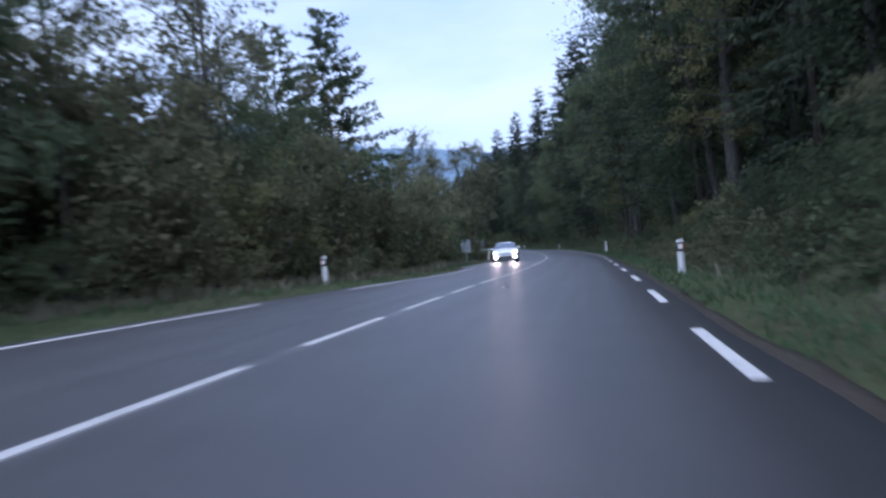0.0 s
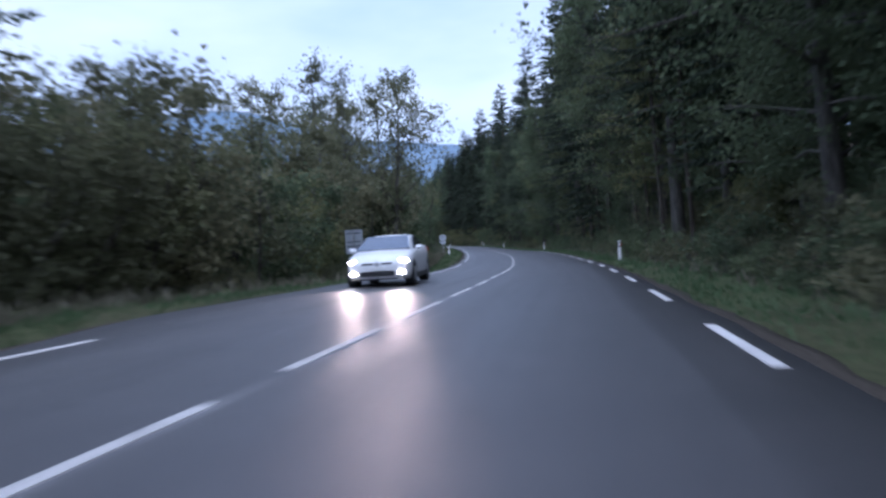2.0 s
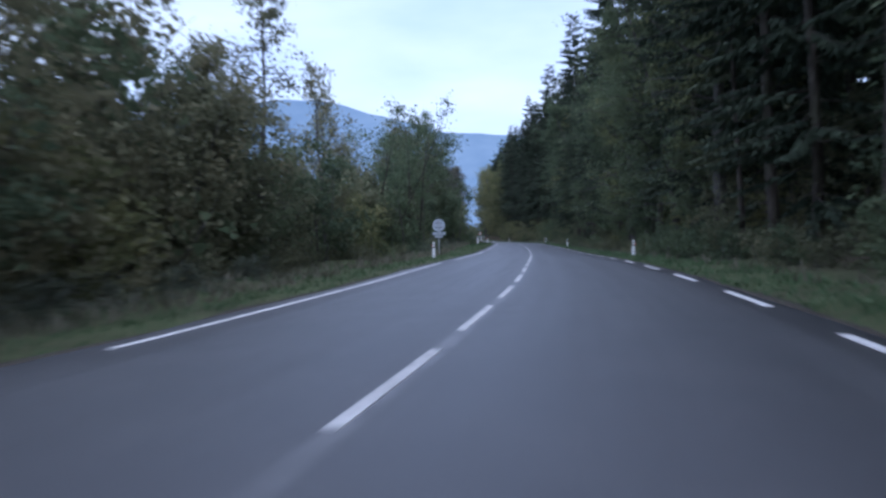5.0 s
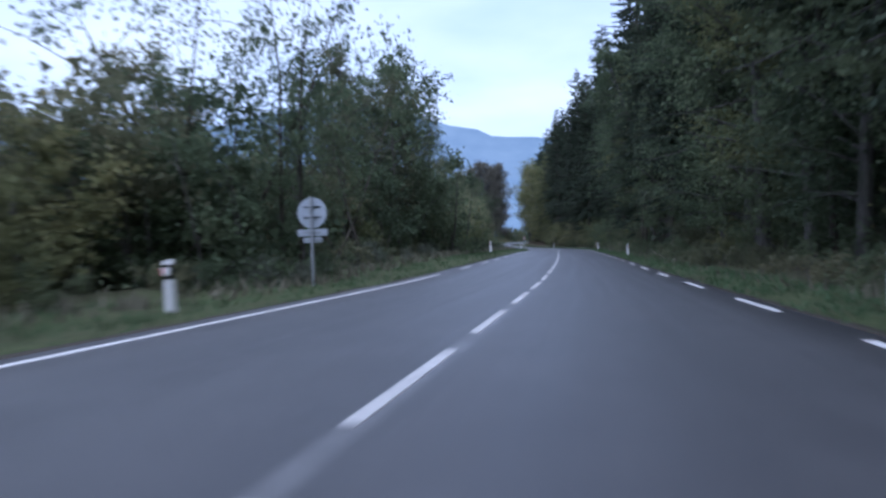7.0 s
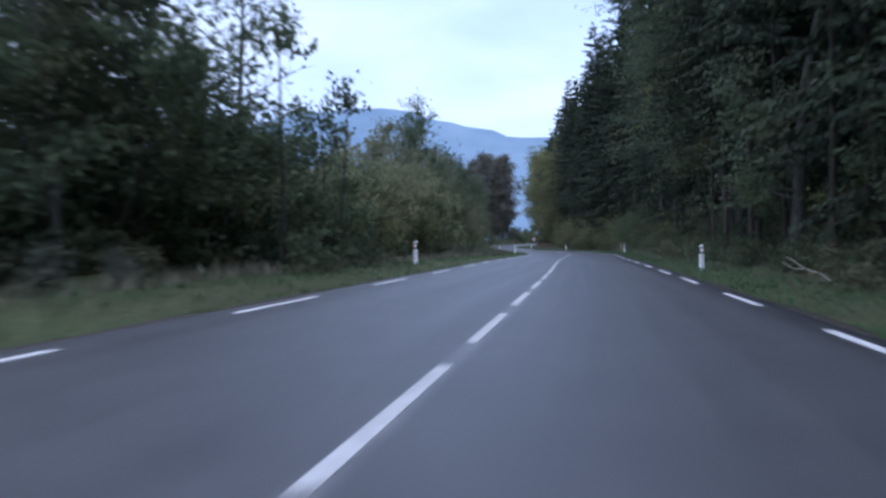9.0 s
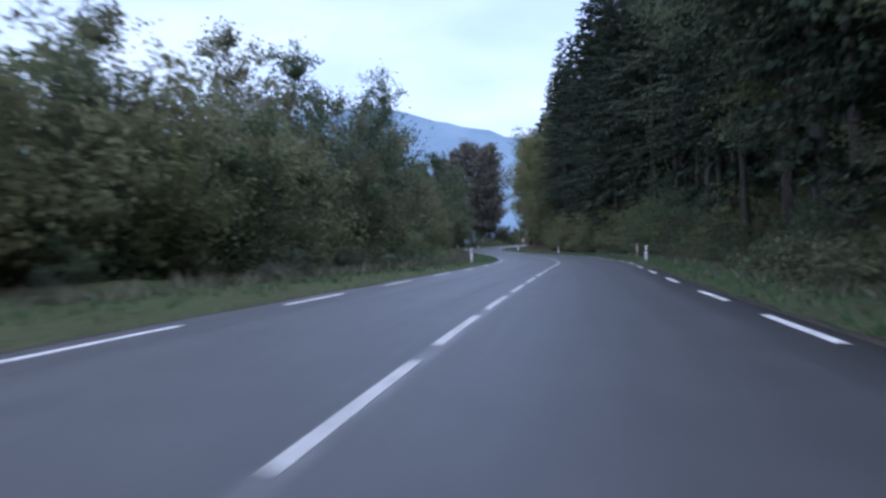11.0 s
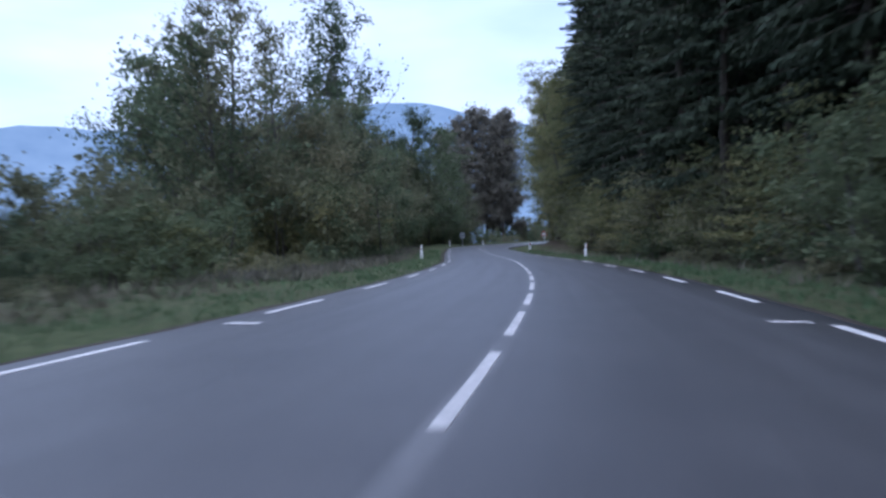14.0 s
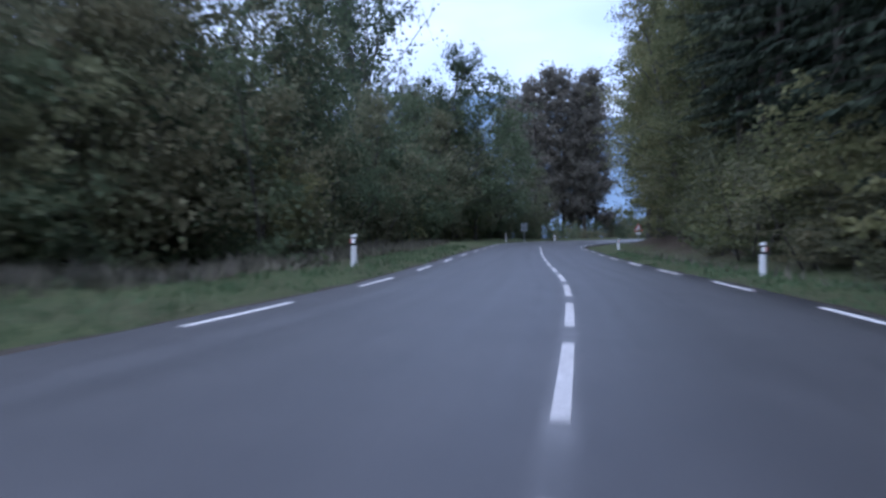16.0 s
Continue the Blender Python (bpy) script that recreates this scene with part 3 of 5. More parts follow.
def broadleaf(name, seed, height, spread, base, limbs, twigs, leaves, leaf, mat, bark, label, shape="round", stems=1, cloud=0.5, droop=0.0, lump=1.5, thin=-0.1, tiers=0.0):
    """A broad-leaved tree or bush: stems, limbs, twigs, and leaves in loose clumps round the twig ends."""
    rng = np.random.default_rng(seed)
    top = tagged(new(name), label, "bush" if "bush" in name else "weeds" if "weed" in name else "tree")
    verts, faces, centres, sizes = [], [], [], []
    for st in range(stems):
        lean = Vector((rng.normal() * 0.05, rng.normal() * 0.05, 1)) if stems == 1 else Vector((rng.normal() * 0.38, rng.normal() * 0.38, 1))
        r0 = height * (0.0085 if leaves < 5 else 0.012 if stems == 1 else 0.0085) * (1 + 0.2 * rng.normal())
        foot = Vector((0, 0, -0.3)) if stems == 1 else Vector((rng.normal() * spread * 0.22, rng.normal() * spread * 0.22, -0.3))
        trunk = bend(rng, foot, lean, height * (0.95 if st == 0 else rng.uniform(0.6, 0.95)), 9, 0.05, 0.05)
        tube(verts, faces, trunk[::3], [r0 * (1 - 0.93 * k / 3) + 0.008 for k in range(4)], 7 if stems == 1 else 4)
        for k in range(max(3, limbs // stems)):
            f = base + (1 - base) * ((k + rng.uniform(0.1, 0.9)) / max(3, limbs // stems))
            q = min(f * 9, 8.99)
            at = trunk[int(q)].lerp(trunk[int(q) + 1], q % 1)
            if shape == "round":
                reach = spread * (0.35 + 0.9 * math.sin(math.pi * min(0.98, 0.12 + 0.84 * (f - base) / (1 - base + 1e-6)))) * 0.62
            elif shape == "column":
                reach = spread * (0.55 + 0.45 * math.sin(math.pi * f))
            else:
                reach = spread * (1.1 - 0.95 * f)
            reach *= rng.uniform(0.65, 1.15) / (1 if stems == 1 else 1.5)
            az = rng.uniform(0, 2 * math.pi)
            rise = rng.uniform(0.25, 0.9) if shape != "column" else rng.uniform(0.9, 1.8)
            if f > 0.85:
                rise += 0.8
            limb = bend(rng, at, (math.cos(az), math.sin(az), rise - droop), max(reach, 0.4), 5, 0.16, 0.03 - droop * 0.12)
            rr = r0 * (1 - 0.85 * f) * 0.3 + 0.01
            if stems == 1 or k % 2 == 0:
                tube(verts, faces, limb[::2] + limb[-1:], [rr * (1 - 0.26 * j) + 0.004 for j in range(4)], 4 if stems == 1 else 3)
            for w in range(twigs):
                g = rng.uniform(0.3, 1.0) * 4.99
                b0 = limb[int(g)].lerp(limb[int(g) + 1], g % 1)
                tw = bend(rng, b0, rng.normal(size=3) + np.array((0, 0, 0.25 - droop)), max(reach * 0.32, 0.35), 3, 0.25, 0.0)
                if leaves < 5 or (stems == 1 and w % 2 == 0):
                    tube(verts, faces, tw[::3], [0.013, 0.004], 3)
                centres += [tw[1], tw[2], tw[3]]
                sizes += [cloud * rng.uniform(0.6, 1.2)] * 3
    wood = part("stalk" if "weed" in name else "trunk", mesh_of("trunk", verts, faces, bark, True), bark, top)
    if "weed" in name:
        tagged(wood, kind="stuff")
    if leaves:
        c = np.array(centres)
        each = rng.poisson(leaves / 3.0 * 1.75, len(c))
        pick = np.repeat(np.arange(len(c)), each)
        spot = c[pick] + rng.normal(size=(len(pick), 3)) * (np.array(sizes)[pick] * 0.55)[:, None] * np.array((1, 1, 0.7))
        spot[:, 2] = np.maximum(spot[:, 2], 0.05)
        # boughs of leaves with gaps between them
        spot = spot[lumps(spot, lump, tiers) > thin + rng.normal(size=len(spot)) * 0.15]
        n = len(spot)
        way = rng.normal(size=(n, 3)) * np.array((1, 1, 1 - 0.6 * tiers)) + np.array((0, 0, -0.25 - droop))
        size = leaf * rng.uniform(0.65, 1.35, n)
        part("crown", leaf_mesh("crown", spot, way, size, size * rng.uniform(0.6, 0.95, n), mat, rng, 0.12, 0.55 + 1.2 * tiers), mat, top)
    return top


def spruce(name, seed, height, spread, base, label, gap=0.55, mat=None, layered=False, girth=0.0062):
    """A conifer: straight trunk, whorls of drooping branches, each with hanging sprays of needles."""
    rng = np.random.default_rng(seed)
    mat = mat or NEEDLES
    top = tagged(new(name), label, "tree")
    verts, faces, b, w, le, wi = [], [], [], [], [], []
    r0 = height * girth
    trunk = [Vector((0.1 * math.sin(k * 0.9 + seed), 0.1 * math.cos(k * 1.3 + seed), height * k / 8 - 0.4)) for k in range(9)]
    tube(verts, faces, trunk, [r0 * (1.12 - 1.08 * k / 8) + 0.012 for k in range(9)], 8)
    z = base * height
    while z < height * 0.985:
        f = (z / height - base) / (1 - base)
        reach = spread * (1.0 - f) ** 0.66 * min(1.0, 0.55 + 2.5 * f) + 0.22
        for k in range(int(rng.integers(4, 7))):
            if layered and rng.random() < 0.3:
                continue
            az, lr = rng.uniform(0, 2 * math.pi), reach * rng.uniform(0.7, 1.15)
            slope = (0.55 * f - 0.22 if not layered else 0.12) + rng.normal() * 0.13
            z0 = z + rng.uniform(-0.5, 0.5) * gap
            pts = [Vector((0, 0, z0))]
            for j in range(1, 5):
                u = j / 4
                sag = -0.16 * lr * u * u + (0.1 * lr * u ** 3 if not layered else 0.2 * lr * u ** 3)
                pts.append(Vector((math.cos(az) * lr * u, math.sin(az) * lr * u, z0 + slope * lr * u + sag)))
            if gap < 0.9:
                tube(verts, faces, pts[::2], [0.03, 0.017, 0.004], 3)
            n = max(3, int(lr / (0.062 if gap < 0.9 else 0.22)))
            for j in range(n):
                u = 0.18 + 0.82 * (j + rng.random()) / n
                q = min(u * 4, 3.99)
                p = pts[int(q)].lerp(pts[int(q) + 1], q % 1)
                d = (pts[int(q) + 1] - pts[int(q)]).normalized()
                out = Vector((-d.y, d.x, 0)) * (1 if j % 2 else -1)
                ln = (0.42 + 0.46 * (1 - u)) * rng.uniform(0.7, 1.25) * min(1.0, 0.45 + lr / 3) * (0.58 if gap < 0.9 else 1.45)
                v = d * rng.uniform(0.3, 0.8) + out * rng.uniform(0.4, 1.0) + Vector((0, 0, -rng.uniform(0.1, 1.3) if not layered else -rng.uniform(0.1, 0.75)))
                b.append(p), w.append(v), le.append(ln * 0.95), wi.append(ln * rng.uniform(0.32, 0.5))
                if j % 2:
                    b.append(p), w.append(d * 0.5 + Vector((rng.normal() * 0.3, rng.normal() * 0.3, -0.9 if not layered else 0.4))), le.append(ln * 0.9), wi.append(ln * 0.42)
        z += gap * rng.uniform(0.75, 1.25) * (1.15 - 0.45 * f)
    for _ in range(int(base * height * 2.2)):
        az, zz = rng.uniform(0, 6.28), rng.uniform(0.08, 1.0) * base * height
        tip = Vector((math.cos(az), math.sin(az), -0.25)) * rng.uniform(0.4, 1.3)
        tube(verts, faces, [Vector((0, 0, zz)), Vector((0, 0, zz)) + tip * 0.6, Vector((0, 0, zz - 0.1)) + tip], [0.016, 0.011, 0.004], 3)
    part("trunk", mesh_of("trunk", verts, faces, BARK_DARK, True), BARK_DARK, top)
    part("crown", leaf_mesh("crown", np.array(b), np.array(w), np.array(le), np.array(wi), mat, rng, 0.06), mat, top)
    return top


HOLD = pose(0, 0, -400)
KINDS = {
    "tall": [broadleaf("broadleaf_tree", 11, 16, 6.0, 0.2, 30, 7, 40, 0.19, LEAF_GREEN, BARK_GREY, "tall loose green broadleaf tree at the forest edge", cloud=0.62),
             broadleaf("broadleaf_tree", 12, 15, 5.6, 0.24, 28, 7, 34, 0.185, LEAF_OLIVE, BARK_GREY, "tall thin-crowned tree with olive autumn leaves", cloud=0.6)],
    "round": [broadleaf("broadleaf_tree", 21, 12, 6.6, 0.07, 34, 6, 40, 0.205, LEAF_GREEN, BARK_GREY, "dense round green tree with foliage near the ground", cloud=0.72),
              broadleaf("broadleaf_tree", 22, 11, 6.4, 0.08, 32, 6, 40, 0.2, LEAF_OLIVE, BARK_GREY, "dense round tree with yellowing leaves", cloud=0.72)],
    "beech": [broadleaf("beech_tree", 31, 18, 6.6, 0.08, 38, 7, 66, 0.16, LEAF_BEECH, BARK_GREY, "beech with drooping yellow-green branches over the verge", droop=0.35, cloud=0.75, lump=2.3, thin=-0.05, tiers=0.4),
              broadleaf("beech_tree", 32, 16, 6.6, 0.05, 36, 7, 66, 0.16, LEAF_BEECH, BARK_GREY, "spreading beech with layered yellow-green leaves", droop=0.3, cloud=0.75, lump=2.3, thin=-0.05, tiers=0.4),
              broadleaf("beech_tree", 33, 19, 6.2, 0.12, 38, 7, 66, 0.16, LEAF_GREEN, BARK_GREY, "tall green beech with drooping branches at the forest edge", droop=0.3, cloud=0.75, lump=2.3, thin=-0.05, tiers=0.4),
              broadleaf("beech_tree", 34, 19, 5.6, 0.24, 36, 7, 60, 0.165, LEAF_BEECH, BARK_GREY, "high-crowned yellow-green beech at the forest edge", droop=0.15, cloud=0.75, lump=2.3, thin=-0.05, tiers=0.4)],
    "spray": [broadleaf("beech_bush", 36, 5.4, 6.4, 0.04, 30, 6, 30, 0.15, LEAF_BEECH, BARK_GREY, "low beech with level sprays of yellow-green leaves", stems=3, cloud=0.6, droop=0.25, lump=1.5, thin=0.0, tiers=0.7),
              broadleaf("beech_bush", 37, 4.4, 6.0, 0.04, 28, 6, 30, 0.15, LEAF_OLIVE, BARK_GREY, "low spreading beech with browning level sprays", stems=3, cloud=0.6, droop=0.25, lump=1.4, thin=0.0, tiers=0.7)],
    "poplar": [broadleaf("poplar_tree", 41, 24, 8.5, 0.12, 64, 7, 22, 0.3, LEAF_GREEN, BARK_GREY, "tall narrow poplar with airy green crown", shape="column", cloud=0.8, lump=2.2, thin=0.1)],
    "rust": [broadleaf("broadleaf_tree", 51, 25, 7.4, 0.13, 66, 8, 42, 0.36, LEAF_RUST, BARK_DARK, "very tall thin brownish tree beyond the bend", cloud=1.1, lump=2.4, thin=0.02),
             broadleaf("broadleaf_tree", 52, 26, 7.0, 0.15, 62, 8, 38, 0.36, LEAF_RUST, BARK_DARK, "very tall brown-leaved tree with a bare dark trunk", cloud=1.05, lump=2.4, thin=0.04)],
    "bare": [broadleaf("bare_tree", 61, 14, 4.2, 0.2, 34, 11, 2, 0.16, LEAF_OLIVE, BARK_GREY, "nearly bare tree with fine dark twigs")],
    "alder": [broadleaf("alder_tree", 73, 13.5, 8.5, 0.42, 36, 6, 22, 0.17, LEAF_GREEN, BARK_DARK, "alder with several bare dark stems and a thin crown", stems=6, cloud=0.62, lump=1.7, thin=0.0)],
    "sapling": [broadleaf("sapling_tree", 71, 13, 3.6, 0.25, 24, 6, 24, 0.16, LEAF_OLIVE, BARK_GREY, "slender sapling with a sparse olive crown", cloud=0.5)],
    "bush": [broadleaf("willow_bush", 81, 7.4, 5.0, 0.05, 36, 5, 38, 0.19, LEAF_OLIVE, BARK_GREY, "dense olive-green willow bush behind the verge", stems=7, cloud=0.7, lump=1.3, thin=-0.25),
             broadleaf("willow_bush", 82, 6.8, 5.0, 0.05, 36, 5, 38, 0.19, LEAF_GREEN, BARK_GREY, "dense dark green bush behind the verge", stems=8, cloud=0.65, lump=1.3, thin=-0.25),
             broadleaf("hazel_bush", 83, 5.6, 4.4, 0.04, 30, 5, 32, 0.17, LEAF_BEECH, BARK_GREY, "yellow-green hazel bush behind the verge", stems=6, cloud=0.6, lump=1.3, thin=-0.25)],
    "pale": [broadleaf("willow_bush", 84, 7.2, 5.6, 0.04, 36, 5, 33, 0.175, LEAF_PALE, BARK_GREY, "pale yellow-green willow bush behind the verge", stems=7, cloud=0.7, lump=1.5, thin=-0.2)],
    "low": [broadleaf("bramble_bush", 91, 1.7, 2.6, 0.03, 16, 4, 13, 0.14, LEAF_GREEN, BARK_GREY, "low green tangle of brambles", stems=6, cloud=0.34, lump=0.7, thin=-0.3),
            broadleaf("bramble_bush", 92, 1.3, 2.4, 0.03, 16, 4, 13, 0.125, LEAF_OLIVE, BARK_GREY, "low yellowing scrub on the verge", stems=6, cloud=0.32, lump=0.7, thin=-0.3)],
    "far": [broadleaf("far_bush", 85, 8.5, 6.5, 0.03, 20, 3, 36, 0.38, LEAF_OLIVE, BARK_GREY, "bushy olive tree standing behind the roadside thicket", stems=5, cloud=1.2, lump=2.6, thin=-0.4),
            broadleaf("far_bush", 86, 7.5, 6.5, 0.03, 20, 3, 36, 0.38, LEAF_GREEN, BARK_GREY, "large green bush in the second row of the thicket", stems=5, cloud=1.2, lump=2.6, thin=-0.4)],
    "weed": [broadleaf("weed_clump", 95, 1.35, 1.3, 0.15, 16, 4, 12, 0.09, WEED, BARK_GREY, "pale grey-green seeding weeds on the verge", stems=6, cloud=0.2, lump=0.7, thin=-0.3),
             broadleaf("weed_clump", 96, 1.0, 1.5, 0.1, 16, 4, 12, 0.09, WEED, BARK_GREY, "low pale weeds gone to seed on the verge", stems=6, cloud=0.22, lump=0.7, thin=-0.3)],
    "spruce": [spruce("spruce_tree", 101, 27, 4.2, 0.14, "tall dark spruce with drooping branches", gap=0.66),
               spruce("spruce_tree", 102, 24, 3.9, 0.08, "dark spruce with branches down to the verge", gap=0.64),
               spruce("spruce_tree", 103, 29, 4.4, 0.24, "tall spruce with a bare lower trunk", gap=0.7)],
    "back": [spruce("spruce_tree", 111, 28, 4.6, 0.26, "spruce in the dark depth of the forest", gap=1.1),
             spruce("spruce_tree", 112, 25, 4.4, 0.2, "spruce standing deep in the forest", gap=1.1)],
    "pine": [spruce("pine_tree", 131, 24, 3.6, 0.36, "slender conifer with a bare pale trunk at the forest edge", gap=0.75, girth=0.0044)],
    "larch": [spruce("larch_tree", 121, 13.5, 3.6, 0.16, "spiky larch with layered airy branches", gap=0.44, mat=LEAF_GREEN, layered=True)],
}
for protos in KINDS.values():
    for p in protos:
        p.matrix_basis = HOLD
USED = set()
plant_rng = np.random.default_rng(7)


def plant(kind, s, off, size=1.0, pick=None, turn=None, group=""):
    """Sets a plant of that kind on the ground beside the road; size scales it."""
    protos = KINDS[kind]
    i = int(plant_rng.integers(len(protos))) if pick is None else pick
    x, y, z = place_at(s, off)
    rz = plant_rng.uniform(0, 360) if turn is None else turn
    wide = size * plant_rng.uniform(0.92, 1.1)
    m = pose(x, y, z - 0.03, 0, 0, rz) @ Matrix.Diagonal((wide, wide, size, 1))
    if (kind, i) in USED:
        ob = copy_thing(protos[i], Matrix.Identity(4))
    else:
        USED.add((kind, i))
        ob = protos[i]
    ob.matrix_basis = m
    if group:
        ob["group"] = group
    return ob


FOREST, THICKET, SCRUB = "forest on the slope side of the road", "trees and bushes on the valley side", "scrub along the verge"

# valley side: single trees that stand out
for kind, s, off, size, pick in (
        ("larch", 96.5, -12.7, 1.34, 0), ("larch", 92.5, -14.5, 1.2, 0), ("sapling", 94, -12.8, 1.0, 0), ("round", 90.5, -12.8, 0.75, 0), ("sapling", 88, -14, 1.1, 0), ("round", 79, -11.5, 0.7, 0), ("round", 74, -12, 0.65, 1), ("round", 87, -12.5, 0.72, 0), ("bare", 66, -11, 1.2, 0), ("sapling", 76, -10.5, 1.1, 0), ("sapling", 71, -12, 1.15, 0), ("bare", 70, -11.5, 1.15, 0), ("sapling", 80, -12.5, 1.15, 0), ("bare", 83, -13.5, 1.1, 0), ("tall", 68, -14, 0.95, 1),
        ("tall", 60, -13, 1.15, 1), ("tall", 52, -13, 1.05, 0), ("tall", 44, -13, 1.05, 1), ("round", 83, -11.5, 0.7, 0), ("round", 64, -11.5, 0.8, 0), ("round", 56, -12, 0.8, 1),
        ("round", 90, -14, 0.85, 1), ("round", 100, -14, 0.6, 1), ("round", 108, -14, 0.62, 0), ("round", 115, -13, 0.62, 1),
        ("bare", 140, -15, 1.28, 0), ("sapling", 133, -8.6, 1.02, 0), ("tall", 127, -13.6, 0.82, 1), ("sapling", 135, -12, 1.05, 0), ("sapling", 121, -13.5, 0.9, 0), ("round", 126, -12, 0.85, 1), ("round", 133, -13, 0.9, 1),
        ("tall", 141, -12, 0.9, 1), ("round", 147, -12.5, 1.0, 1), ("tall", 145, -16, 1.0, 0), ("round", 154, -14, 0.7, 0), ("round", 152, -11, 0.62, 1), ("round", 183, -14, 0.75, 1), 
        ("sapling", 196, -11, 0.9, 0), ("alder", 184, -11.6, 0.97, 0), ("round", 206, -11.8, 1.0, 0), ("sapling", 203, -14, 1.1, 0),
        ("tall", 211, -12.5, 1.0, 0), ("round", 212, -15, 1.0, 0), ("bare", 215, -11.6, 1.1, 0), ("bush", 217, -11.2, 1.0, 1), ("bush", 213, -10.4, 1.0, 1), ("sapling", 205, -10.2, 0.9, 0), ("round", 247, -12.5, 0.63, 1), ("round", 251, -11.8, 0.72, 1), ("round", 244, -13, 0.64, 1), ("round", 239, -12.5, 0.72, 1), ("round", 256, -13, 0.75, 0), ("tall", 262, -17, 0.9, 0), ("sapling", 266, -14, 0.95, 0), ("round", 262, -11.5, 0.6, 1), ("tall", 252, -14.5, 0.85, 1), ("round", 268, -13.0, 0.85, 0), ("tall", 257, -19, 0.85, 1),
        ("round", 302, -15.5, 1.0, 0), ("sapling", 300, -15, 1.1, 0), ("round", 309, -15, 0.5, 0), ("sapling", 305, -16, 1.3, 0), ("sapling", 313, -15, 1.3, 0), ("tall", 323, -16, 0.8, 0),
        ("sapling", 318, -17, 1.2, 0), ("tall", 329, -17.5, 0.82, 0), ("round", 319, -13.5, 1.0, 1), ("round", 328, -12.5, 0.9, 0), ("round", 337, -13, 0.92, 0), ("round", 345, -12, 0.95, 1),
        ("tall", 334, -17, 0.74, 0), ("tall", 341, -16, 0.74, 1), ("tall", 350, -12.5, 0.8, 0), ("round", 357, -11, 1.0, 0), ("tall", 366, -12, 1.05, 1), ("round", 363, -10.5, 1.1, 1), ("round", 371, -10, 1.1, 0),
        ("bare", 362, -16, 1.3, 0), ("tall", 372, -13, 1.15, 0), ("tall", 380, -12.5, 1.2, 1), ("round", 388, -11.5, 1.3, 0), ("round", 312, -21, 1.0, 0), ("round", 321, -20, 1.05, 1), ("round", 330, -21, 1.0, 0), ("round", 339, -20, 1.0, 1), ("round", 394, -8.5, 0.9, 1), ("round", 379, -10, 1.1, 1), ("round", 386, -9.5, 1.1, 0)):
    plant(kind, s, off, size, pick, group=THICKET)

for s, off, size in ((222, -12, 0.8), (226, -11.5, 0.85), (231, -12.2, 0.95), (236, -11.6, 1.0), (241, -12, 1.0), (246, -11.4, 0.95), (251, -12.2, 0.9), (308, -12.5, 0.85), (312, -14, 1.0), (98, -10.5, 0.8), (103, -10.6, 0.85)):
    plant("pale", s, off, size, 0, group=THICKET)
# a tall poplar pair that overlooks the bend, and single trees by their places on the plan
for kind, x, y, size, pick in (("poplar", -20.6, 311.0, 1.38, 0), ("poplar", -24.5, 313.5, 1.15, 0), ("round", -13.5, 258, 1.15, 0), ("round", -17.5, 271, 1.1, 1),
                               ("round", -20, 284, 1.1, 0), ("round", -20.5, 296, 1.15, 1), ("alder", 4.2, 147.5, 0.9, 0), ("round", 4.0, 141, 0.64, 0), ("round", -2.5, 152, 0.62, 1), ("round", -1.5, 146, 0.55, 0), ("far", 0.5, 149.5, 0.6, 1), ("round", 4.6, 161, 0.98, 0), ("sapling", 2.1, 214.5, 0.8, 0), ("tall", -11, 281, 0.95, 0), ("tall", -9.5, 275, 0.93, 1), ("sapling", -1.4, 91.4, 1.3, 0), ("tall", 4.2, 84.5, 0.88, 1), ("sapling", 3.2, 119, 0.85, 0), ("sapling", 2.2, 122, 0.8, 0), ("sapling", 3.4, 109.5, 0.9, 0), ("round", 2.6, 107, 0.72, 1),
                               ("round", -7, 268, 0.95, 0), ("round", -4.5, 262, 0.85, 1), ("rust", -21, 372, 1.08, 0), ("rust", -17.6, 367, 1.08, 1), ("rust", -14.6, 372, 1.2, 0), ("rust", -10.6, 369, 1.12, 1), ("rust", -9.4, 376, 0.9, 0), ("bush", -8.2, 377.5, 0.95, 0), ("bush", -18.5, 363, 0.6, 1), ("bush", -15.2, 365, 0.65, 1), ("bush", -12.4, 365.5, 0.55, 0), ("bush", -9.6, 369.5, 0.55, 1), ("bush", -21, 367, 0.7, 1), ("bush", -6.2, 381, 0.9, 1), ("bush", -3.6, 386, 0.95, 0), ("rust", -13.5, 378, 1.15, 1), ("far", -5, 430, 0.9, 0), ("far", -10, 438, 0.85, 1), ("far", -15, 446, 0.9, 0), ("far", -1, 424, 0.7, 1), ("far", 4, 432, 1.0, 0), ("far", -8, 412, 0.8, 0), ("far", -3, 405, 0.75, 1), ("far", 1, 412, 0.9, 0), ("far", -6, 422, 1.05, 1), ("tall", -16.5, 317, 1.3, 0), ("round", -14, 322, 1.4, 0), ("tall", -11.5, 256, 0.86, 0), ("sapling", -13, 256.5, 1.12, 0)):
    _, at_s, at_off = ground_height([x], [y])
    plant(kind, at_s[0], at_off[0], size, pick, group=THICKET)
for s, off, size in ((228, -10.8, 0.95), (232, -11.4, 1.0), (272, -14, 0.6), (238, -10.6, 0.85), (290, -13, 0.6), (321, -10.6, 0.8)):
    plant("bush", s, off, size, 2, group=THICKET)
for s, off, size in ((394, -9.5, 0.6), (399, -12, 0.7), (404, -19, 0.9), (414, -19, 0.9), (388, -13, 0.8)):
    plant("bush", s, off, size, 1, group=THICKET)

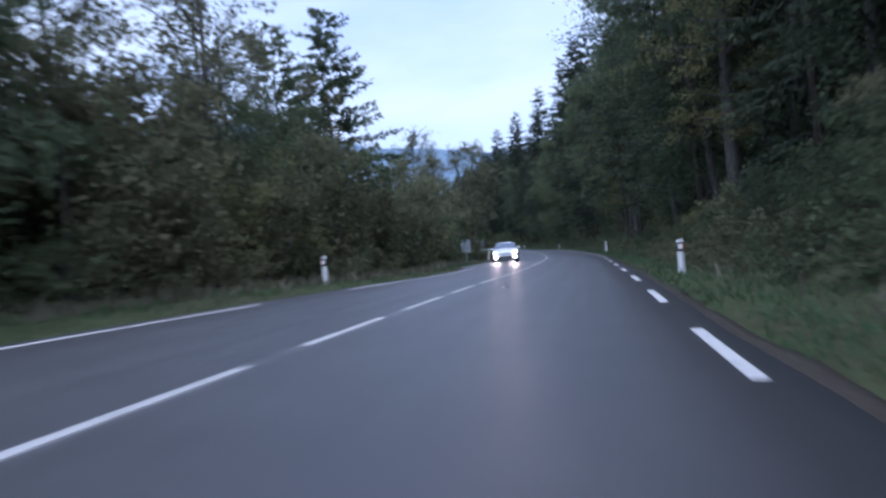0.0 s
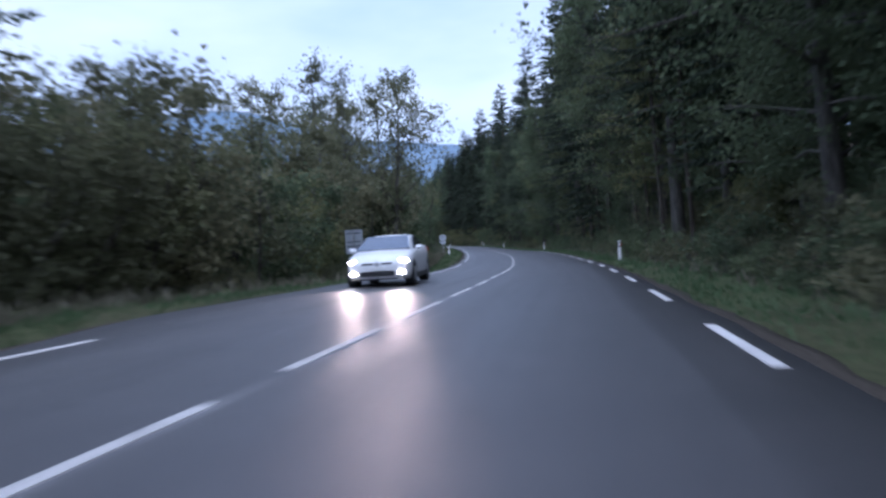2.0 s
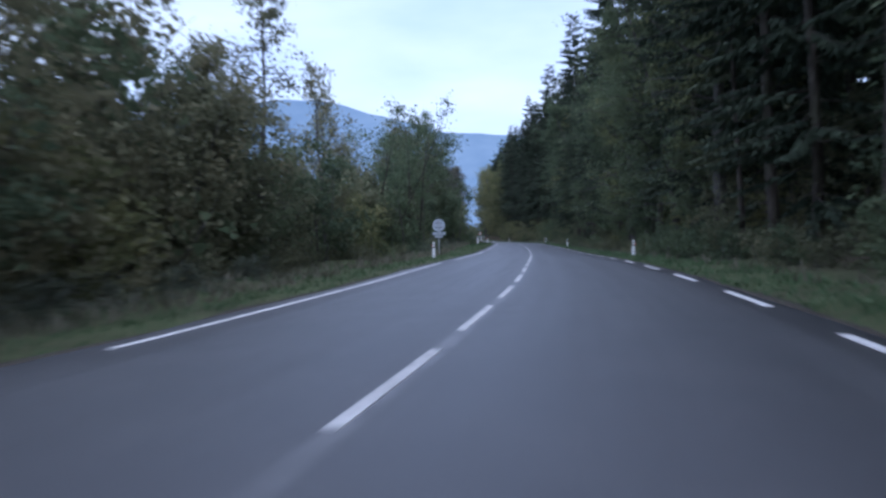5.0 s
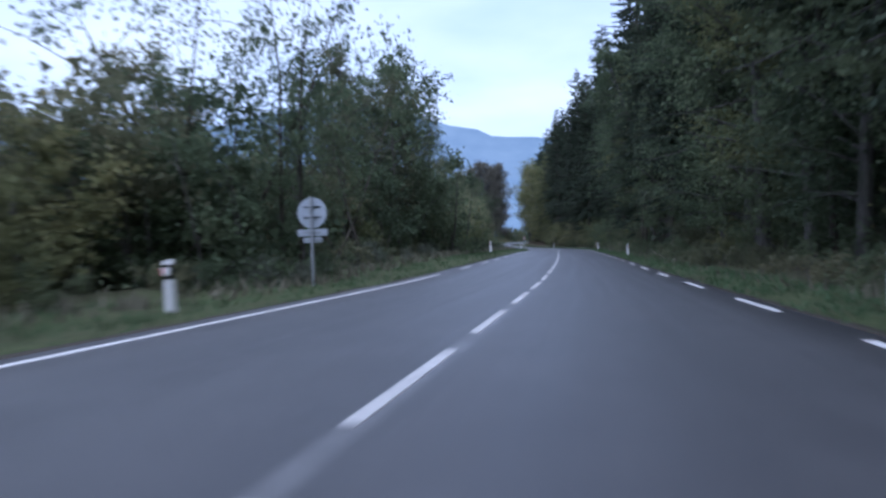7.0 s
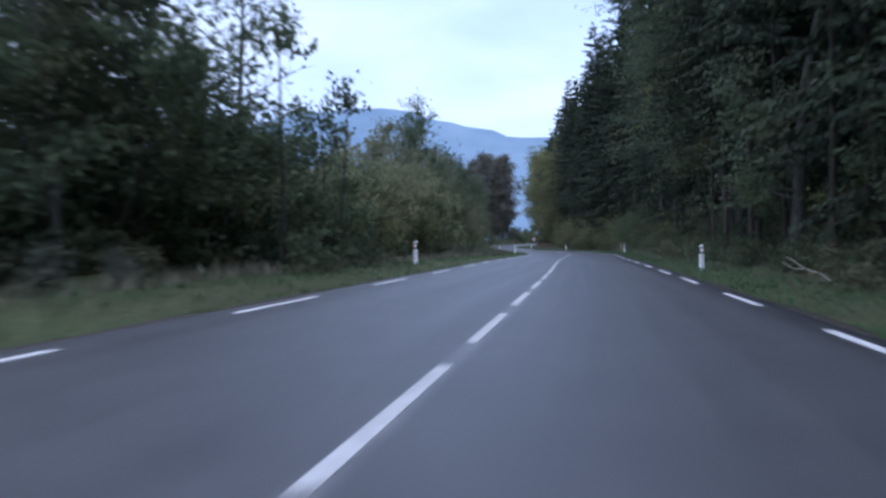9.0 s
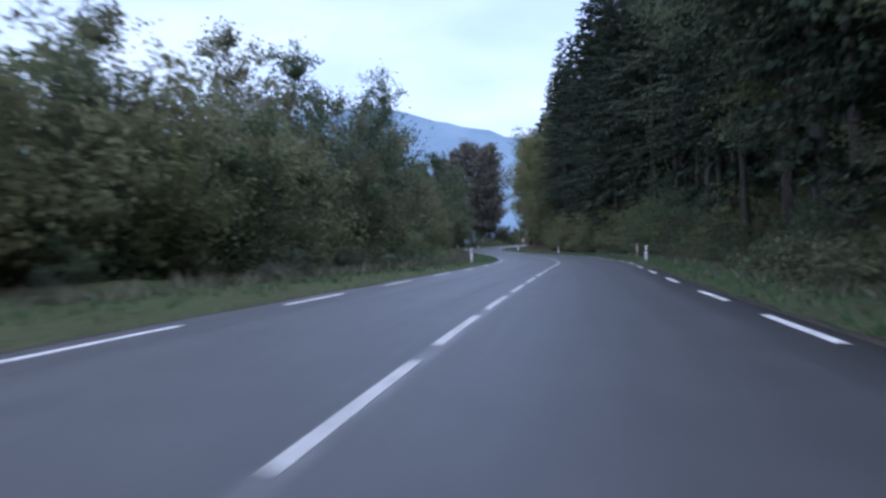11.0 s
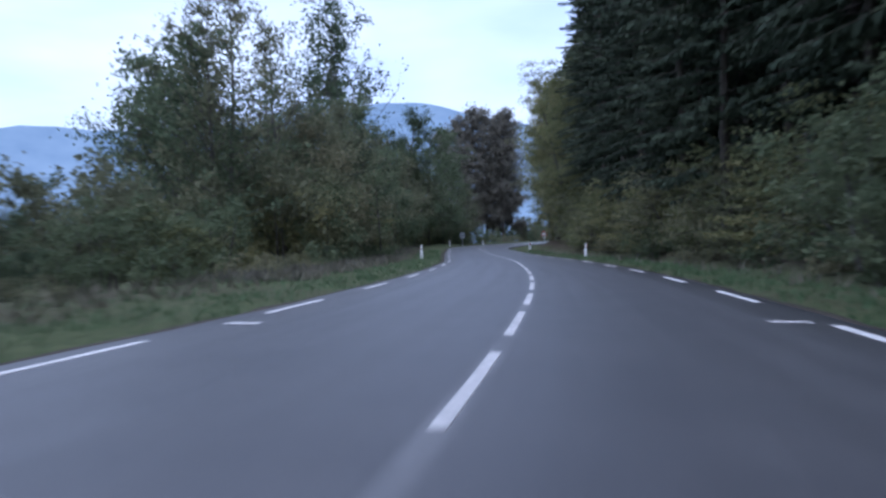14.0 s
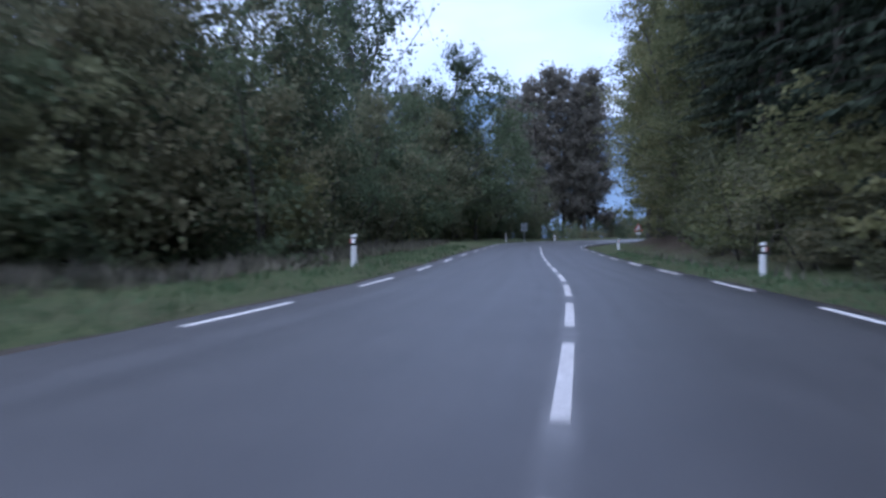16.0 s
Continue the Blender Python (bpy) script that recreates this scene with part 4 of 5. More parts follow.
for k in range(14):
    plant("low", 391 + 3 * k, -7.0 - plant_rng.uniform(0, 1.5), plant_rng.uniform(1.1, 1.5), group=SCRUB)

# valley side: the thicket behind the verge
plant_rng = np.random.default_rng(21)
s = 34.0
while s < 398:
    gap_here = 270 < s < 288 or 186 < s < 197
    if not gap_here:
        tall = np.interp(s, [0, 80, 95, 130, 150, 160, 185, 215, 225, 250, 262, 286, 297, 303, 320, 440], [1.1, 1.05, 0.95, 1.02, 1.1, 0.92, 1.0, 1.1, 0.85, 0.95, 0.85, 0.6, 0.6, 0.95, 1.15, 1.25])
        edge = np.interp(s, [0, 85, 110, 120, 160, 190, 212, 235, 260, 300, 330, 440], [-9.6, -9.6, -9.7, -9.8, -11.4, -10.4, -12, -12, -11.6, -13, -12, -10])
        plant("bush", s, edge - plant_rng.uniform(0, 1.2), tall * plant_rng.uniform(0.8, 1.1), int(plant_rng.choice([0, 0, 1, 2])) if s < 175 else None, group=THICKET)
        if plant_rng.random() < 0.9:
            plant("far", s + 1.5, edge - plant_rng.uniform(3.5, 6), tall * plant_rng.uniform(0.8, 1.0), group=THICKET)
    else:
        plant("bush", s, -13 - plant_rng.uniform(0, 4), 0.5, group=THICKET)
    s += plant_rng.uniform(3.3, 4.6)
s = 36.0
while s < 330:
    edge = np.interp(s, [0, 85, 110, 120, 160, 190, 212, 235, 260, 300, 330], [-7.5, -7.7, -8.1, -8.1, -9, -8.2, -9.4, -9.5, -9.0, -10, -9.3])
    plant("low", s, edge - plant_rng.uniform(0, 0.9), plant_rng.uniform(0.55, 1.0), group=SCRUB)
    s += plant_rng.uniform(3.0, 5.2)
for k in range(46):
    s = plant_rng.choice([plant_rng.uniform(232, 262), plant_rng.uniform(128, 150), plant_rng.uniform(174, 222)])
    plant("weed", s, -7.3 - plant_rng.uniform(0, 1.8), plant_rng.uniform(0.45, 0.8), group=SCRUB)
for k in range(17):
    plant("far", 256 + 2.2 * k, -17 - plant_rng.uniform(0, 6), plant_rng.uniform(0.56, 0.68), group=THICKET)
for k in range(10):
    plant("far", 56 + 4.5 * k, -14.5 - plant_rng.uniform(0, 2), plant_rng.uniform(0.85, 1.05), group=THICKET)
for k in range(13):
    plant("far", 150 + 3.8 * k, -13.8 - plant_rng.uniform(0, 2.5), plant_rng.uniform(0.62, 0.76), group=THICKET)
for k in range(9):
    plant("far", 232 + 3.6 * k, -15.5 - plant_rng.uniform(0, 2.5), plant_rng.uniform(0.85, 1.0), group=THICKET)
# beyond the thicket, on the valley floor
for k in range(58):
    s = 48 + k * 6.2
    deep = plant_rng.uniform(0, 24)
    plant("far" if k % 5 else "round", s, -19 - deep, plant_rng.uniform(0.65, 0.9) if not 250 < s < 300 else 0.45, group=THICKET)
for k in range(62):
    s = 20 + k * 6.0
    plant("far", s, -48 - plant_rng.uniform(0, 30), plant_rng.uniform(0.8, 1.2), group=THICKET)

# slope side: front row of mixed trees
plant_rng = np.random.default_rng(31)
s = 36.0
while s < 440:
    leafy = np.interp(s, [0, 55, 100, 130, 200, 240, 285, 338, 347, 440], [0.8, 0.8, 0.65, 0.62, 0.64, 0.12, 0.05, 0.05, 0.8, 0.5])
    front = np.interp(s, [0, 60, 100, 150, 210, 260, 285, 330, 440], [12.6, 12.0, 9.8, 9.3, 9.0, 9.6, 10.6, 9.8, 8.4])
    front = front + 5.5 * float(np.interp(s, [336, 346, 396, 404], [0, 1, 1, 0]))
    up = np.interp(s, [0, 120, 160, 200, 230, 300, 330, 440], [1.0, 1.0, 1.1, 1.22, 1.15, 1.25, 1.1, 1.1])
    if plant_rng.random() < leafy:
        plant("beech", s, front + plant_rng.uniform(-0.6, 1.0), plant_rng.uniform(0.9, 1.12), 2 if s < 300 and plant_rng.random() < 0.8 else 3 if s < 300 else None, group=FOREST)
    else:
        plant("spruce", s, front + plant_rng.uniform(-0.4, 1.2), up * plant_rng.uniform(0.88, 1.12), group=FOREST)
    s += plant_rng.uniform(3.6, 5.2)
for s, off, size, pick in ((207, 10, 1.3, 0), (201, 11.5, 1.2, 1), (176, 12, 1.35, 0), (170, 10.5, 1.2, 1), (184, 11, 1.2, 2), (286, 10, 1.45, 0), (292, 11.5, 1.4, 1), (300, 12, 1.3, 0), (306, 11.5, 1.35, 1), (312, 12, 1.3, 0), (318, 13, 1.3, 1), (325, 13, 1.1, 0), (298, 9.0, 1.38, 1), (306, 9.2, 1.35, 0), (314, 9.3, 1.3, 1)):
    plant("spruce", s, off, size, pick, group=FOREST)
for s, off, size, pick in ((233, 10.0, 1.15, 3), (240, 11.0, 1.15, 2), (246, 9.6, 1.2, 3), (252, 11.4, 1.15, 2), (259, 11.8, 1.15, 3), (346, 10.9, 1.1, 1), (343, 11.6, 1.05, 0), (350, 12.2, 1.2, 3), (353, 10.8, 1.2, 0), (360, 11.6, 1.25, 1), (365, 12.6, 1.2, 0), (369, 13.5, 1.3, 0), (372, 11.2, 1.22, 3), (378, 10.0, 1.2, 3), (366, 10.8, 1.15, 3), (384, 9.6, 1.2, 3), (389, 9.4, 1.1, 3), (381, 11.0, 1.15, 1)):
    plant("beech", s, off, size, pick, group=FOREST)
for s, off, size in ((118.5, 8.6, 1.0), (121, 7.7, 0.9), (130, 8.6, 1.0), (134, 8.7, 0.95), (186.5, 9.7, 1.0), (203, 9.6, 1.0), (213.5, 8.3, 0.9), (223, 8.2, 0.95), (220.5, 8.8, 0.9), (232, 8.4, 0.9), (213, 9.2, 1.0), (222, 9.4, 0.95), (227, 8.0, 0.9), (92, 12.5, 1.0), (104, 11, 0.95), (68, 14, 0.95), (160, 8.8, 1.0), (246, 8.6, 0.9)):
    plant("pine", s, off, size, group=FOREST)
# slope side: depth of the forest
plant_rng = np.random.default_rng(41)
for row, (off, step) in enumerate(((14.5, 5.0), (19.5, 6.0), (26.0, 7.5), (34.0, 8.5))):
    s = 34.0 + row
    while s < 450:
        plant("back", s, off + plant_rng.uniform(-1.4, 1.4), plant_rng.uniform(0.9, 1.15), group=FOREST)
        s += step * plant_rng.uniform(0.8, 1.25)
for k in range(84):
    plant("far", 30 + 4.6 * k, plant_rng.uniform(14, 36), plant_rng.uniform(0.7, 1.15), 1, group=FOREST)
# slope side: undergrowth
plant_rng = np.random.default_rng(51)
s = 34.0
while s < 400:
    front = np.interp(s, [0, 60, 100, 150, 210, 262, 285, 332, 345, 400], [8.6, 8.4, 7.9, 7.8, 7.8, 8.0, 8.2, 8.6, 11.5, 12.5])
    thick = np.interp(s, [0, 90, 110, 240, 268, 290, 340, 400], [0.7, 0.65, 0.3, 0.25, 0.85, 1.0, 1.0, 0.6])
    if plant_rng.random() < thick:
        big = np.interp(s, [0, 90, 120, 255, 275, 345, 400], [0.34, 0.36, 0.34, 0.4, 0.68, 0.75, 0.65])
        if s > 285:
            plant("spray", s, front + plant_rng.uniform(0.5, 1.6), big * plant_rng.uniform(1.2, 1.7), group=FOREST)
        else:
            plant("bush", s, front + plant_rng.uniform(0.5, 1.6), big * plant_rng.uniform(0.75, 1.15), group=FOREST)
    plant("low", s + 0.8, front + plant_rng.uniform(-0.5, 0.5), plant_rng.uniform(0.6, 1.05), group=SCRUB)
    if 100 < s < 262:
        plant("bush" if plant_rng.random() < 0.6 else "spray", s + 1.0, front + plant_rng.uniform(2.2, 4.6), plant_rng.uniform(0.45, 0.85), group=FOREST)
    if 284 < s < 334:
        plant("spray", s + 0.6, front + plant_rng.uniform(0.2, 2.2), plant_rng.uniform(0.65, 1.0), 0 if plant_rng.random() < 0.7 else 1, group=FOREST)
    if s < 240 and s > 105:
        plant("low", s + 1.6, front + plant_rng.uniform(0.9, 2.0), plant_rng.uniform(0.6, 1.0), group=SCRUB)
    if s < 105:
        plant("low", s + 1.5, front + plant_rng.uniform(1.0, 2.4), plant_rng.uniform(0.7, 1.2), group=SCRUB)
        plant("low", s + 0.4, front - plant_rng.uniform(0.8, 1.5), plant_rng.uniform(0.5, 0.8), group=SCRUB)
        plant("low", s + 2.2, front + plant_rng.uniform(2.4, 4.0), plant_rng.uniform(0.8, 1.2), group=SCRUB)
    s += plant_rng.uniform(2.4, 3.6)


# ---- grass ----
def grass(name, label, lo, hi, per_m, tall, mat, seed, s0=36.0, s1=345.0, share=0.5):
    """Blades on both verges between two distances from the tarmac's edge."""
    rng = np.random.default_rng(seed)
    n = int((s1 - s0) * per_m)
    s = rng.uniform(s0, s1, n)
    x, y, z, bank, wl, wr, right = road_at(s)
    side = rng.random(n) < share
    d = lo + (hi - lo) * rng.random(n) ** 1.3
    off = np.where(side, wr + 0.3 + d, left_edge(s, wl) - d)
    d = np.where(side, d * 0.58, d * np.interp(s, [0, 80, 92, 112, 125, 150, 350], [0.55, 0.55, 0.4, 0.4, 0.65, 0.95, 1.0]))
    off = np.where(side, wr + 0.3 + d, left_edge(s, wl) - d)
    keep = 0.5 + 0.5 * wobble(x + off * 3, y, 1.7, seed) > rng.random(n) * 0.8
    x, y, off = (x + right[:, 0] * off)[keep], (y + right[:, 1] * off)[keep], off[keep]
    zz = ground_height(x, y)[0]
    n = len(x)
    way = np.stack([rng.normal(size=n) * 0.4, rng.normal(size=n) * 0.4, np.ones(n)], -1)
    h = tall * rng.uniform(0.5, 1.4, n)
    me = leaf_mesh(name, np.stack([x, y, zz - 0.02], -1), way, h, h * 0.14 + 0.012, mat, rng, 0.1)
    tagged(new(name, me), label, "grass", kind="stuff")


grass("grass", "short green verge grass along the asphalt", 0.1, 4.6, 360, 0.16, GRASS, 3)
grass("tall_grass", "taller dry grass and weeds behind the mown verge", 2.4, 4.6, 40, 0.38, DRY_GRASS, 4, share=0.12)


grass("reed_grass", "brownish purple seeding grass at the back of the verge", 2.8, 5.6, 120, 0.36, REED, 6, 284.0, 350.0, 0.04)


# ---- roadside furniture ----
def lathe(bm, rings, sides=14, flat=1.0):
    """A closed round body from (z, radius) rings; flat squeezes it in y."""
    loops = []
    for z, r in rings:
        loops.append([bm.verts.new((r * math.cos(2 * math.pi * k / sides), r * flat * math.sin(2 * math.pi * k / sides), z)) for k in range(sides)])
    for a, b in zip(loops, loops[1:]):
        for k in range(sides):
            bm.faces.new((a[k], a[(k + 1) % sides], b[(k + 1) % sides], b[k]))
    bm.faces.new(loops[0][::-1])
    bm.faces.new(loops[-1])
    return loops


def box(bm, x0, x1, y0, y1, z0, z1, soft=0.004):
    v = bmesh.ops.create_cube(bm, size=1.0)["verts"]
    bmesh.ops.scale(bm, vec=(x1 - x0, y1 - y0, z1 - z0), verts=v)
    bmesh.ops.translate(bm, vec=((x0 + x1) / 2, (y0 + y1) / 2, (z0 + z1) / 2), verts=v)
    if soft:
        bmesh.ops.bevel(bm, geom=list({e for q in v for e in q.link_edges}), offset=soft, segments=1, affect="EDGES")


def delineator(name, red_side):
    top = tagged(new(name), "white plastic roadside delineator post with a reflector band", "delineator post", "delineator posts along the road")
    bm = bmesh.new()
    lathe(bm, [(-0.25, 0.103), (0.02, 0.103), (0.6, 0.093), (0.612, 0.09), (0.614, 0.082)], 16, 0.8)
    part("body", bm, POST_WHITE, top)
    bm = bmesh.new()
    lathe(bm, [(0.61, 0.094), (0.66, 0.092), (0.665, 0.08), (0.835, 0.078), (0.845, 0.094), (0.862, 0.094)], 16, 0.8)
    part("band", bm, BLACK, top, "black band round the post")
    bm = bmesh.new()
    loops = lathe(bm, [(0.85, 0.082), (0.863, 0.094), (0.91, 0.092), (0.94, 0.08)], 16, 0.8)
    for v in loops[2] + loops[3]:
        v.co.z += 0.32 * v.co.x
    part("cap", bm, POST_WHITE, top, "slanted white cap")
    bm = bmesh.new()
    box(bm, -0.06, 0.06, -0.088, -0.055, 0.68, 0.815, 0.006)
    part("reflector", bm, REFLECT_WHITE, top, "bright white reflector")
    bm = bmesh.new()
    box(bm, 0.062 if red_side > 0 else -0.1, 0.1 if red_side > 0 else -0.062, -0.075, 0.03, 0.685, 0.81, 0.004)
    part("side_reflector", bm, REFLECT_RED, top, "small red side reflector")
    return top


post_r, post_l = delineator("delineator_post", 1), delineator("delineator_post", -1)


def stand(ob, first, s, off, turn=0.0, tilt=0.0, lift=0.0):
    x, y, z = place_at(s, off)
    rr = road_at(float(s))[6]
    yaw = math.degrees(math.atan2(rr[1], rr[0]))
    m = pose(x, y, z + lift, tilt, 0, yaw + turn)
    if first:
        ob.matrix_basis = m
        return ob
    return copy_thing(ob, m)


for k, (s, off, tilt) in enumerate(((22, 5.5, 0), (72.8, 5.56, 1), (123.4, 5.85, -1), (172.3, 6.07, 1), (219.7, 5.62, 0), (267.2, 5.55, 0.5), (317.2, 5.74, 0), (357.6, 6.54, 0))):
    stand(post_r, k == 0, s, off, 0, tilt, 0.12 if s == 123.4 else 0)
for k, (s, off, tilt) in enumerate(((25, -5.7, 0), (74.9, -5.74, -1.5), (123.2, -5.72, 1), (170.9, -5.74, 3), (220.6, -5.72, 0), (267.8, -5.78, 1), (317.2, -6.04, 0), (377, -5.9, 0), (391, -3.9, 0))):
    stand(post_l, k == 0, s, off, 0, tilt)


def sheet_sign(name, w, h, z0, label):
    """The back of a rectangular sign: sheet with folded rim, rails and post."""
    top = tagged(new(name), label, "road sign")
    bm = bmesh.new()
    box(bm, -w / 2, w / 2, 0.0, 0.02, z0, z0 + h, 0.006)
    part("panel", bm, ALU, top, "plain grey aluminium sign back")
    bm = bmesh.new()
    for a, b, c, d in ((-w / 2, w / 2, z0, z0 + 0.025), (-w / 2, w / 2, z0 + h - 0.025, z0 + h), (-w / 2, -w / 2 + 0.025, z0 + 0.026, z0 + h - 0.026), (w / 2 - 0.025, w / 2, z0 + 0.026, z0 + h - 0.026)):
        box(bm, a, b, -0.03, 0.001, c, d, 0.003)
    part("rim", bm, ALU, top)
    for f in (0.14, 0.5, 0.68):
        bm = bmesh.new()
        box(bm, -w * 0.4, w * 0.4, -0.03, -0.001, z0 + h * (1 - f) - 0.022, z0 + h * (1 - f) + 0.022, 0.003)
        part("rail", bm, BLACK, top, "dark mounting rail")
    bm = bmesh.new()
    box(bm, -0.04, 0.04, -0.115, -0.031, -0.3, z0 + h - 0.02, 0.008)
    part("post", bm, STEEL, top, "galvanised square post")
    return top


stand(sheet_sign("road_sign", 0.84, 1.14, 0.94, "grey back of a tall rectangular road sign beside the pull-in"), True, 116.8, -7.25, lift=0.2)
stand(sheet_sign("road_sign", 0.8, 0.95, 1.4, "grey back of a small square road sign at the bend"), True, 379, -4.2, -8)


def round_sign():
    top = tagged(new("round_road_sign"), "grey back of a round road sign with two plates below", "road sign")
    bm = bmesh.new()
    bmesh.ops.create_cone(bm, cap_ends=True, segments=40, radius1=0.45, radius2=0.45, depth=0.02, matrix=pose(0, 0.02, 1.93, 90))
    part("disc", bm, ALU, top, "round aluminium sign back")
    for z in (1.79, 2.1):
        bm = bmesh.new()
        box(bm, -0.26, 0.26, -0.022, 0.009, z - 0.018, z + 0.018, 0.003)
        part("rail", bm, BLACK, top, "dark mounting rail")
    bm = bmesh.new()
    box(bm, -0.46, 0.46, 0.0, 0.02, 1.25, 1.45, 0.004)
    part("plate", bm, ALU, top)
    bm = bmesh.new()
    box(bm, -0.29, 0.29, 0.0, 0.02, 1.06, 1.21, 0.004)
    part("plate", bm, ALU, top)
    for z in (1.35, 1.13):
        bm = bmesh.new()
        box(bm, -0.27, 0.27, -0.022, -0.001, z - 0.02, z + 0.02, 0.003)
        part("rail", bm, STEEL, top)
    bm = bmesh.new()
    box(bm, -0.04, 0.04, -0.1, -0.023, -0.3, 2.4, 0.008)
    part("post", bm, STEEL, top, "galvanised square post")
    return top


stand(round_sign(), True, 179.4, -6.5, lift=0.2)


def warning_sign():
    top = tagged(new("warning_sign"), "red and white triangular warning sign with a small plate", "road sign")
    for name, r, y, mat in (("border", 0.66, 0.0, SIGN_RED), ("face", 0.47, -0.012, SIGN_WHITE)):
        bm = bmesh.new()
        bmesh.ops.create_cone(bm, cap_ends=True, segments=3, radius1=r, radius2=r, depth=0.02, matrix=pose(0, y, 1.9, 90))
        part(name, bm, mat, top)
    bm = bmesh.new()
    box(bm, -0.3, 0.3, -0.02, 0.0, 1.15, 1.4, 0.004)
    part("plate", bm, SIGN_WHITE, top, "small white plate")
    bm = bmesh.new()
    box(bm, -0.1, 0.1, -0.026, -0.021, 1.25, 1.3, 0)
    part("bar", bm, BLACK, top)
    bm = bmesh.new()
    box(bm, -0.035, 0.035, 0.012, 0.09, -0.3, 2.3, 0.008)
    part("post", bm, STEEL, top)
    return top


stand(warning_sign(), True, 392.4, 6.9, 14)


def stake():
    top = tagged(new("wooden_stake"), "weathered wooden stake with a pale plate nailed on", "marker stake")
    bm = bmesh.new()
    box(bm, -0.055, 0.055, -0.04, 0.04, -0.3, 1.15, 0.01)
    part("stake", bm, WOOD, top)
    bm = bmesh.new()
    box(bm, -0.14, 0.14, -0.06, -0.041, 1.02, 1.17, 0.004)
    part("head_board", bm, WOOD, top)
    bm = bmesh.new()
    box(bm, -0.085, 0.085, -0.06, -0.041, 0.5, 1.01, 0.006)
    part("plate", bm, PALE_BOARD, top, "pale weathered plate")
    return top


stand(stake(), True, 276.5, 6.3)


def fallen_branch():
    """A dead forked branch that leans out of the undergrowth."""
    verts, faces = [], []
    tube(verts, faces, [(0, 0, -0.05), (0.35, 0.05, 0.28), (0.7, 0.12, 0.42), (1.15, 0.1, 0.75)], [0.03, 0.026, 0.02, 0.008], 6)
    tube(verts, faces, [(0.7, 0.12, 0.42), (0.95, 0.3, 0.44), (1.2, 0.36, 0.62)], [0.016, 0.012, 0.005], 5)
    ob = tagged(new("fallen_branch", mesh_of("fallen_branch", verts, faces, PALE_BOARD, True)), "dead forked branch lying at the edge of the verge", "branch")
    x, y, z = place_at(210.5, 7.3)
    ob.matrix_basis = pose(x, y, z, 0, 0, 150)


fallen_branch()


def scrap():
    """A crumpled flat scrap of paper."""
    rng = random.Random(5)
    bm = bmesh.new()
    grid = [[bm.verts.new((0.045 * (i - 2) + rng.uniform(-0.008, 0.008), 0.03 * (j - 2) + rng.uniform(-0.006, 0.006), rng.uniform(0.01, 0.09))) for i in range(5)] for j in range(5)]
    for j in range(4):
        for i in range(4):
            bm.faces.new((grid[j][i], grid[j][i + 1], grid[j + 1][i + 1], grid[j + 1][i]))
    me = bpy.data.meshes.new("paper_scrap")
    bm.to_mesh(me)
    bm.free()
    me.materials.append(SIGN_WHITE)
    v = road_at(69.0)
    ob = tagged(new("paper_scrap", me), "crumpled white scrap of paper lying on the asphalt", "litter")
    ob.matrix_basis = pose(float(v[0] + v[6][0] * 1.1), float(v[1] + v[6][1] * 1.1), float(v[2] - v[3] * 1.1) + 0.002, 0, 0, 30)


scrap()


# ---- the oncoming car ----
CAR_WHITE = plain("white_car_paint", (0.84, 0.85, 0.87), 0.22, 0, 0.03, 3)
CAR_GLASS = plain("dark_car_glass", (0.03, 0.035, 0.045), 0.06, 0, 0.05, 3, 0.8)
SCREEN_GLASS = plain("sky_reflecting_windscreen", (0.2, 0.225, 0.27), 0.08, 0.75, 0.05, 3, 0.8)
TYRE = plain("tyre_rubber", (0.02, 0.02, 0.02), 0.9)
RIM = plain("alloy_rim", (0.4, 0.41, 0.43), 0.35, 0.8)
TAIL_RED = plain("red_tail_lamp", (0.5, 0.02, 0.02), 0.2)


def lamp_material():
    m, n, l, b = material("lit_headlamp", 0.1)
    b.inputs["Base Color"].default_value = (0.9, 0.9, 0.9, 1)
    b.inputs["Emission Color"].default_value = (1.0, 0.87, 0.74, 1)
    b.inputs["Emission Strength"].default_value = 30.0
    return m


LAMP = lamp_material()


def loft(bm, stations, section):
    """Joins cross-sections; section(k, station) gives the right half from bottom to top as (x, z)."""
    rows = []
    for k, st in enumerate(stations):
        half = section(k, st)
        pts = [(x, st[0], z) for x, z in half] + [(-x, st[0], z) for x, z in reversed(half)]
        rows.append([bm.verts.new(p) for p in pts])
    n = len(rows[0])
    for a, b in zip(rows, rows[1:]):
        for j in range(n):
            bm.faces.new((a[j], a[(j + 1) % n], b[(j + 1) % n], b[j]))
    bm.faces.new(rows[0][::-1])
    bm.faces.new(rows[-1])
    for f in bm.faces:
        f.smooth = True
    bmesh.ops.recalc_face_normals(bm, faces=bm.faces)


